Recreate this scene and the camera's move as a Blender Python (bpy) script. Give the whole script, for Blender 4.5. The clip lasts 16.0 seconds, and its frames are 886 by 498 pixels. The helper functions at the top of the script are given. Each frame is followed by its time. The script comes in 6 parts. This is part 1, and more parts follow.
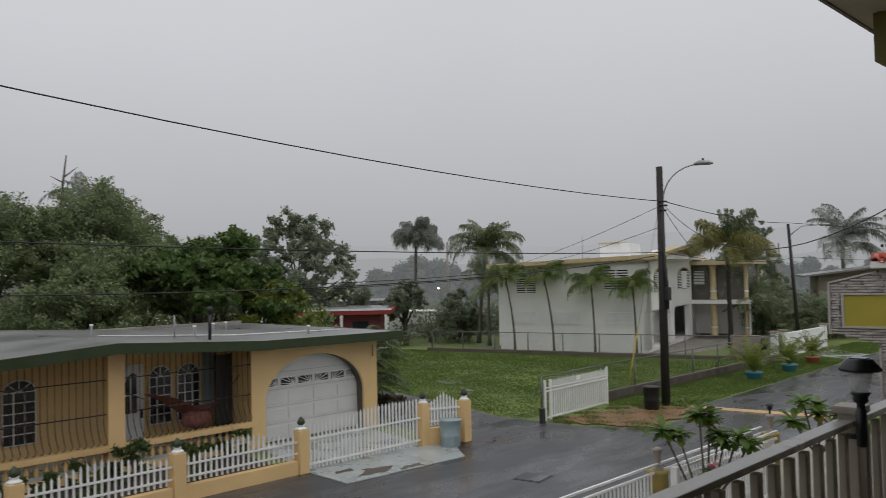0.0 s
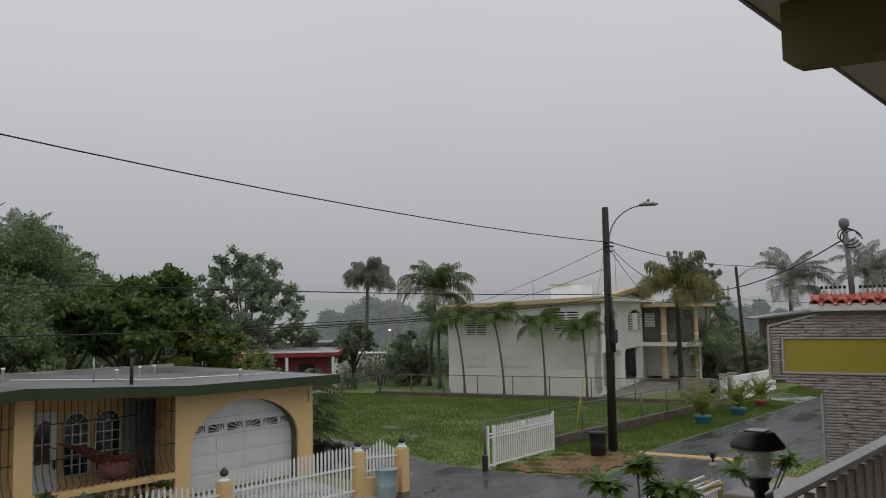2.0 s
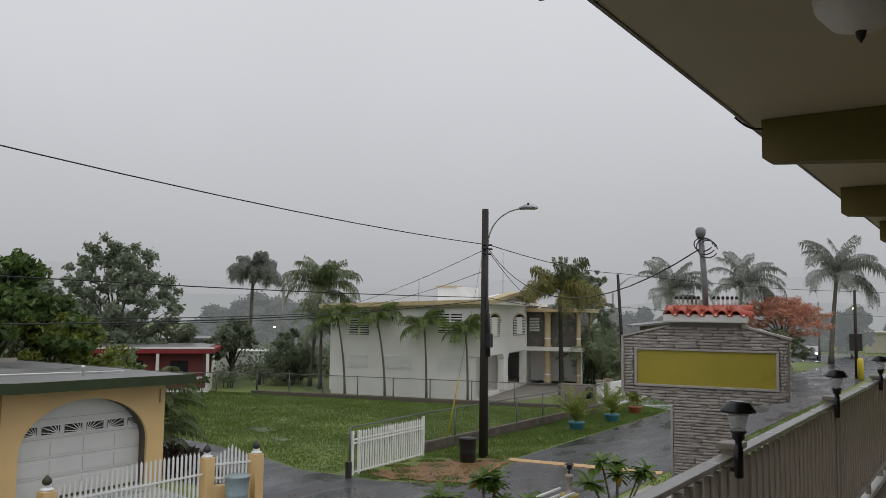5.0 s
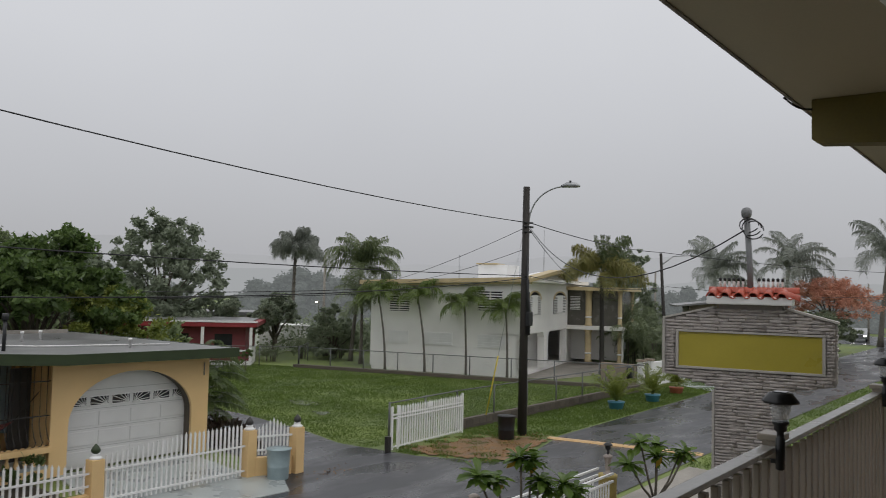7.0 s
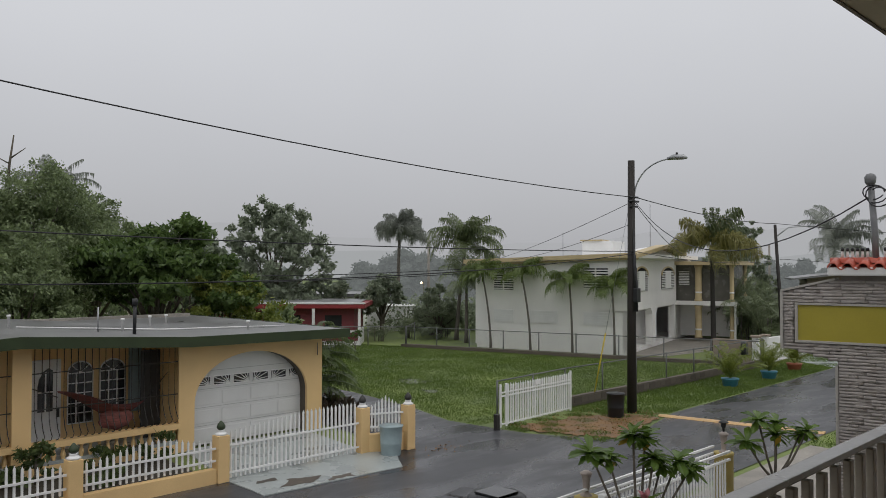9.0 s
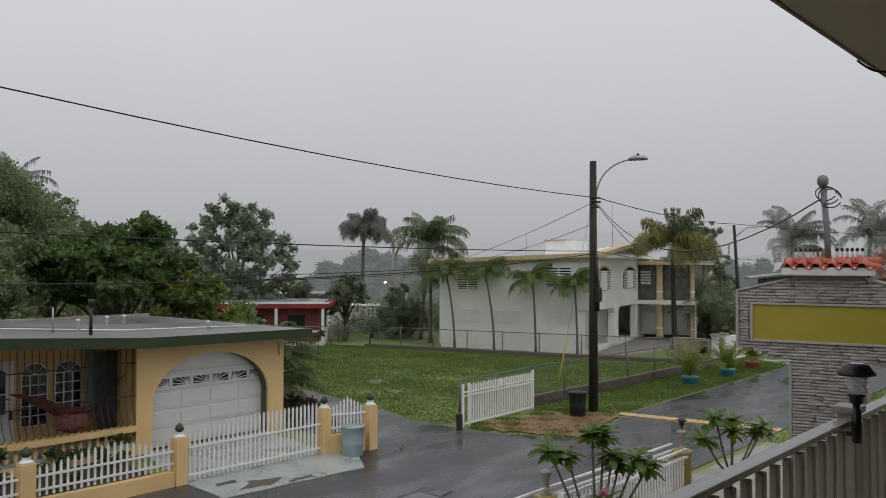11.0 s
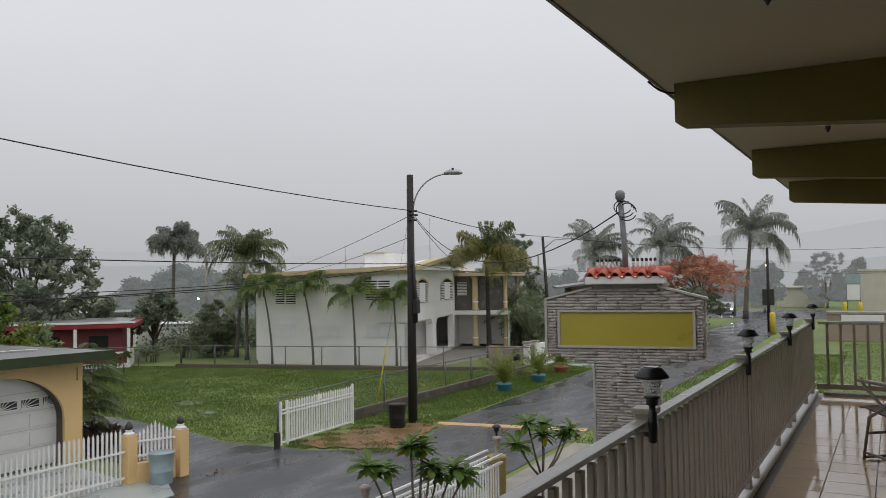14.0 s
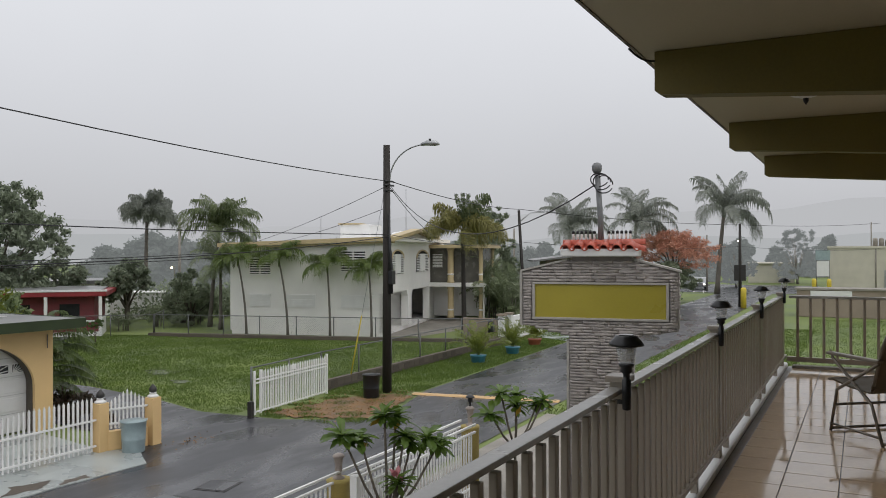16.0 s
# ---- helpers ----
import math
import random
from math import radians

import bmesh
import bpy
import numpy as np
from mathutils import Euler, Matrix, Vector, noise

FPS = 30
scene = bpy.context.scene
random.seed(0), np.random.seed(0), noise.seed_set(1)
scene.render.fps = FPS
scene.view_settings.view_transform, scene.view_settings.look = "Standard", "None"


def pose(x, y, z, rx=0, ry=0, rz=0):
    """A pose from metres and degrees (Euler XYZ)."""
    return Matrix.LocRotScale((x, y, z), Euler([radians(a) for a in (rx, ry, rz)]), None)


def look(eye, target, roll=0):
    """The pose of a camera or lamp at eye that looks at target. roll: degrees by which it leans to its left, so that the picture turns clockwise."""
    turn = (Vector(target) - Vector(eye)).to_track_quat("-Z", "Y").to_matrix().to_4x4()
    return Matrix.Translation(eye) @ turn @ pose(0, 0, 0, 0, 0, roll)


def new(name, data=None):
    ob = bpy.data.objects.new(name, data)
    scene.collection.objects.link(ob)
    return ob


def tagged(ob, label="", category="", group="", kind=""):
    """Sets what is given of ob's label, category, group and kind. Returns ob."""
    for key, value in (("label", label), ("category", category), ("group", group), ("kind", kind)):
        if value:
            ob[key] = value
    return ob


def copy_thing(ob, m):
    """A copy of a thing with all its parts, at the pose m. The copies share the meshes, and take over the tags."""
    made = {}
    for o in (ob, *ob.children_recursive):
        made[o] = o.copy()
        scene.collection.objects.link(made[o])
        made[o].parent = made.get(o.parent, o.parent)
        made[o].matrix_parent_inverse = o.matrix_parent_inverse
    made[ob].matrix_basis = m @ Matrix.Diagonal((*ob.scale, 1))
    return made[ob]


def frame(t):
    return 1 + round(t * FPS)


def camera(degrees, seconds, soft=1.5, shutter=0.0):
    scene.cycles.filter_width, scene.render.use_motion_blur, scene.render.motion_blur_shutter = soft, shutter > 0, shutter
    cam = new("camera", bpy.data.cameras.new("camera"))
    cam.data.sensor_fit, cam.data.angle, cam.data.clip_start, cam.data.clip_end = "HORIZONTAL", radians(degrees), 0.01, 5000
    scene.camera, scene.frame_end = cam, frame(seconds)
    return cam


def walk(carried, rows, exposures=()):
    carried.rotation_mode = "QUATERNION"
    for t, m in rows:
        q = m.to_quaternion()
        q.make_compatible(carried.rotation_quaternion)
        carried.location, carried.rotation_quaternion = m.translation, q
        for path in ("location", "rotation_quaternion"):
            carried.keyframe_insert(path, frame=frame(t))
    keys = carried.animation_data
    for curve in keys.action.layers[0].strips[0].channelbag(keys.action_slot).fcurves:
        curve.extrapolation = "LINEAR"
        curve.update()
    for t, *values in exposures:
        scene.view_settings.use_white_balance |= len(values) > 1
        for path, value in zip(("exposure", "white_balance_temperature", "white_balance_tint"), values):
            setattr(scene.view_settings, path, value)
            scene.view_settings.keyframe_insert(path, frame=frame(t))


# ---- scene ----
cam = camera(57.6, 16.0, soft=0.6, shutter=0.5)
# seconds, eye, target, roll
PATH = [
    (0, (-3.193, 0.01, 4.574), (-1.767, 1.411, 4.634), -1.2),
    (0.5, (-2.966, 0.085, 4.569), (-1.475, 1.417, 4.627), -0.8),
    (1, (-2.765, 0.138, 4.575), (-1.228, 1.416, 4.651), -1.0),
    (1.5, (-2.511, 0.106, 4.569), (-1.02, 1.432, 4.698), -0.9),
    (2, (-2.314, 0.146, 4.568), (-0.82, 1.466, 4.728), -1.0),
    (2.5, (-2.09, 0.148, 4.567), (-0.49, 1.338, 4.726), 0.1),
    (3, (-1.826, 0.089, 4.568), (-0.225, 1.274, 4.744), -0.1),
    (3.5, (-1.659, 0.09, 4.56), (-0.051, 1.266, 4.733), 0.1),
    (3.7, (-1.507, 0.119, 4.592), (0.151, 1.226, 4.748), 0.1),
    (5.8, (-1.099, 0.067, 4.595), (0.536, 1.21, 4.74), 1.1),
    (6, (-1.098, 0.075, 4.601), (0.535, 1.223, 4.735), 1.1),
    (6.5, (-1.079, 0.089, 4.609), (0.538, 1.26, 4.724), 1.2),
    (7, (-1.078, 0.088, 4.625), (0.512, 1.298, 4.724), 1.4),
    (7.5, (-1.081, 0.11, 4.624), (0.469, 1.372, 4.704), 1.6),
    (8, (-1.105, 0.106, 4.61), (0.414, 1.405, 4.679), 1.3),
    (8.5, (-1.14, 0.09, 4.612), (0.299, 1.477, 4.666), 0.4),
    (8.7, (-1.165, 0.09, 4.615), (0.261, 1.491, 4.659), 0.1),
    (11, (-1.101, 0.053, 4.625), (0.384, 1.391, 4.668), 0.1),
    (11.5, (-1.019, 0.113, 4.6), (0.515, 1.396, 4.65), 0.0),
    (12, (-1.089, 0.075, 4.612), (0.478, 1.318, 4.667), -0.5),
    (12.5, (-0.972, 0.095, 4.615), (0.639, 1.28, 4.678), -0.8),
    (13, (-1.048, 0.076, 4.625), (0.599, 1.21, 4.691), -1.2),
    (13.5, (-1.017, 0.084, 4.62), (0.685, 1.13, 4.698), -1.0),
    (14, (-0.996, 0.082, 4.624), (0.748, 1.058, 4.697), -0.8),
    (14.5, (-0.994, 0.085, 4.609), (0.757, 1.048, 4.683), -0.6),
    (15, (-0.976, 0.11, 4.59), (0.781, 1.066, 4.645), -0.5),
    (15.5, (-0.984, 0.106, 4.595), (0.781, 1.045, 4.622), -0.5),
    (16, (-0.957, 0.104, 4.595), (0.817, 1.029, 4.599), -0.1),
]
walk(cam, [(t, look(e, a, r)) for t, e, a, r in PATH],
     exposures=[(0.0, 0.05), (1.0, -0.07), (1.5, -0.16), (2.0, -0.06), (2.5, -0.1), (3.5, 0.08), (7.0, 0.12), (8.5, 0.12), (11.0, 0.1), (12.5, 0.13), (14.0, 0.29), (14.5, 0.31), (16.0, 0.39)])

# ---- sky and sun ----
world = bpy.data.worlds.new("overcast_sky")
scene.world = world
world.use_nodes = True
wn, wl = world.node_tree.nodes, world.node_tree.links
sky = wn.new("ShaderNodeTexSky")
sky.sky_type, sky.sun_disc = "NISHITA", False
sky.sun_elevation, sky.sun_rotation = radians(60), radians(200)
sky.air_density, sky.dust_density = 1.0, 6.0
wc = wn.new("ShaderNodeTexCoord")
sep = wn.new("ShaderNodeSeparateXYZ")
wl.new(wc.outputs["Generated"], sep.inputs[0])
ramp = wn.new("ShaderNodeValToRGB")
ramp.color_ramp.elements[0].position, ramp.color_ramp.elements[0].color = 0.0, (3.76, 3.8, 3.98, 1)
ramp.color_ramp.elements[1].position, ramp.color_ramp.elements[1].color = 0.55, (7.0, 7.08, 7.31, 1)
mid = ramp.color_ramp.elements.new(0.10)
mid.color = (4.48, 4.53, 4.75, 1)
mid = ramp.color_ramp.elements.new(0.28)
mid.color = (5.72, 5.79, 6.03, 1)
wl.new(sep.outputs[2], ramp.inputs[0])
cl = wn.new("ShaderNodeTexNoise")
cl.inputs["Scale"].default_value, cl.inputs["Detail"].default_value = 2.2, 4
wl.new(wc.outputs["Generated"], cl.inputs["Vector"])
clr = wn.new("ShaderNodeMapRange")
clr.inputs[3].default_value, clr.inputs[4].default_value = 0.93, 1.07
wl.new(cl.outputs["Fac"], clr.inputs[0])
cloud = wn.new("ShaderNodeVectorMath")
cloud.operation = "SCALE"
wl.new(ramp.outputs[0], cloud.inputs[0])
wl.new(clr.outputs[0], cloud.inputs["Scale"])
mix = wn.new("ShaderNodeMixRGB")
mix.inputs[0].default_value = 0.93
wl.new(sky.outputs[0], mix.inputs[1])
wl.new(cloud.outputs[0], mix.inputs[2])
wl.new(mix.outputs[0], wn["Background"].inputs[0])
wn["Background"].inputs[1].default_value = 0.105
sun = new("sun", bpy.data.lights.new("sun", "SUN"))
sun.data.energy, sun.data.angle, sun.data.color = 0.5, radians(60), (1.0, 0.97, 0.93)
sun.matrix_world = look((0, 0, 50), (12, 22, 0))


# ---- materials ----
def mat(name, col, rough=0.7, var=0.25, scale=6.0, fine=60.0, bump=0.15, metal=0.0, spec=0.5, obj_var=0.0, island=0.0, stretch=(1, 1, 1), coat=0.0, dist=0.01, tint=None):
    m = bpy.data.materials.new(name)
    m.use_nodes = True
    n, l = m.node_tree.nodes, m.node_tree.links
    b = n["Principled BSDF"]
    b.inputs["Roughness"].default_value, b.inputs["Metallic"].default_value = rough, metal
    b.inputs["Specular IOR Level"].default_value, b.inputs["Coat Weight"].default_value = spec, coat
    b.inputs["Coat Roughness"].default_value = 0.12
    tc, mp = n.new("ShaderNodeTexCoord"), n.new("ShaderNodeMapping")
    mp.inputs["Scale"].default_value = stretch
    l.new(tc.outputs["Object"], mp.inputs[0])
    a, f = n.new("ShaderNodeTexNoise"), n.new("ShaderNodeTexNoise")
    a.inputs["Scale"].default_value, a.inputs["Detail"].default_value = scale, 5
    f.inputs["Scale"].default_value, f.inputs["Detail"].default_value = fine, 3
    l.new(mp.outputs[0], a.inputs["Vector"])
    l.new(mp.outputs[0], f.inputs["Vector"])
    s = n.new("ShaderNodeMath")
    s.operation = "MULTIPLY_ADD"
    s.inputs[1].default_value = 0.45
    l.new(f.outputs["Fac"], s.inputs[0])
    l.new(a.outputs["Fac"], s.inputs[2])
    val = s.outputs[0]
    for on, node, sock in ((obj_var, "ShaderNodeObjectInfo", "Random"), (island, "ShaderNodeNewGeometry", "Random Per Island")):
        if on:
            o, k = n.new(node), n.new("ShaderNodeMath")
            k.operation = "MULTIPLY_ADD"
            k.inputs[1].default_value = on
            l.new(o.outputs[sock], k.inputs[0])
            l.new(val, k.inputs[2])
            val = k.outputs[0]
    r = n.new("ShaderNodeMapRange")
    r.inputs[1].default_value, r.inputs[2].default_value = 0.45, 1.0 + obj_var + island
    l.new(val, r.inputs[0])
    x = n.new("ShaderNodeMixRGB")
    lo, hi = [max(c * (1 - var), 0) for c in col], [min(c * (1 + var), 0.95) for c in col]
    if tint:
        hi = list(tint)
    x.inputs[1].default_value, x.inputs[2].default_value = (*lo, 1), (*hi, 1)
    l.new(r.outputs[0], x.inputs[0])
    l.new(x.outputs[0], b.inputs["Base Color"])
    rr = n.new("ShaderNodeMapRange")
    rr.inputs[1].default_value, rr.inputs[2].default_value = 0.3, 0.7
    rr.inputs[3].default_value, rr.inputs[4].default_value = max(rough * 0.75, 0.02), min(rough * 1.2, 1)
    l.new(a.outputs["Fac"], rr.inputs[0])
    l.new(rr.outputs[0], b.inputs["Roughness"])
    if bump:
        u = n.new("ShaderNodeBump")
        u.inputs["Strength"].default_value, u.inputs["Distance"].default_value = bump, dist
        l.new(s.outputs[0], u.inputs["Height"])
        l.new(u.outputs[0], b.inputs["Normal"])
    return m


def leafmat(name, col, tint, rough=0.4, island=0.5):
    m = mat(name, col, rough, 0.35, 1.2, 9.0, 0.0, island=island, tint=tint, spec=0.4)
    n, l = m.node_tree.nodes, m.node_tree.links
    b, out = n["Principled BSDF"], n["Material Output"]
    tr, mx = n.new("ShaderNodeBsdfTranslucent"), n.new("ShaderNodeMixShader")
    mx.inputs[0].default_value = 0.42
    src = b.inputs["Base Color"].links[0].from_socket
    l.new(src, tr.inputs[0])
    l.new(b.outputs[0], mx.inputs[1])
    l.new(tr.outputs[0], mx.inputs[2])
    l.new(mx.outputs[0], out.inputs[0])
    return m


def glow(name, col, power):
    m = bpy.data.materials.new(name)
    m.use_nodes = True
    b = m.node_tree.nodes["Principled BSDF"]
    b.inputs["Base Color"].default_value = (*col, 1)
    b.inputs["Emission Color"].default_value = (*col, 1)
    b.inputs["Emission Strength"].default_value = power
    return m


def sheer(name, col, rough, alpha):
    m = bpy.data.materials.new(name)
    m.use_nodes = True
    b = m.node_tree.nodes["Principled BSDF"]
    b.inputs["Base Color"].default_value = (*col, 1)
    b.inputs["Roughness"].default_value, b.inputs["Alpha"].default_value = rough, alpha
    return m


def wet_asphalt():
    m = mat("wet_asphalt", (0.046, 0.047, 0.052), 0.34, 0.35, 0.6, 90.0, 0.2, spec=0.4, dist=0.006)
    n, l = m.node_tree.nodes, m.node_tree.links
    b = n["Principled BSDF"]
    tc, p = n.new("ShaderNodeTexCoord"), n.new("ShaderNodeTexNoise")
    mp = n.new("ShaderNodeMapping")
    mp.inputs["Scale"].default_value = (0.35, 0.9, 1)
    p.inputs["Scale"].default_value, p.inputs["Detail"].default_value = 1.0, 6
    l.new(tc.outputs["Object"], mp.inputs[0])
    l.new(mp.outputs[0], p.inputs["Vector"])
    r = n.new("ShaderNodeMapRange")
    r.inputs[1].default_value, r.inputs[2].default_value = 0.42, 0.62
    r.inputs[3].default_value, r.inputs[4].default_value = 0.42, 0.17
    l.new(p.outputs["Fac"], r.inputs[0])
    l.new(r.outputs[0], b.inputs["Roughness"])
    return m


def grass_ground():
    m = mat("lawn_soil", (0.115, 0.18, 0.04), 0.75, 0.45, 0.3, 25.0, 0.5, dist=0.03, tint=(0.21, 0.265, 0.07))
    return m


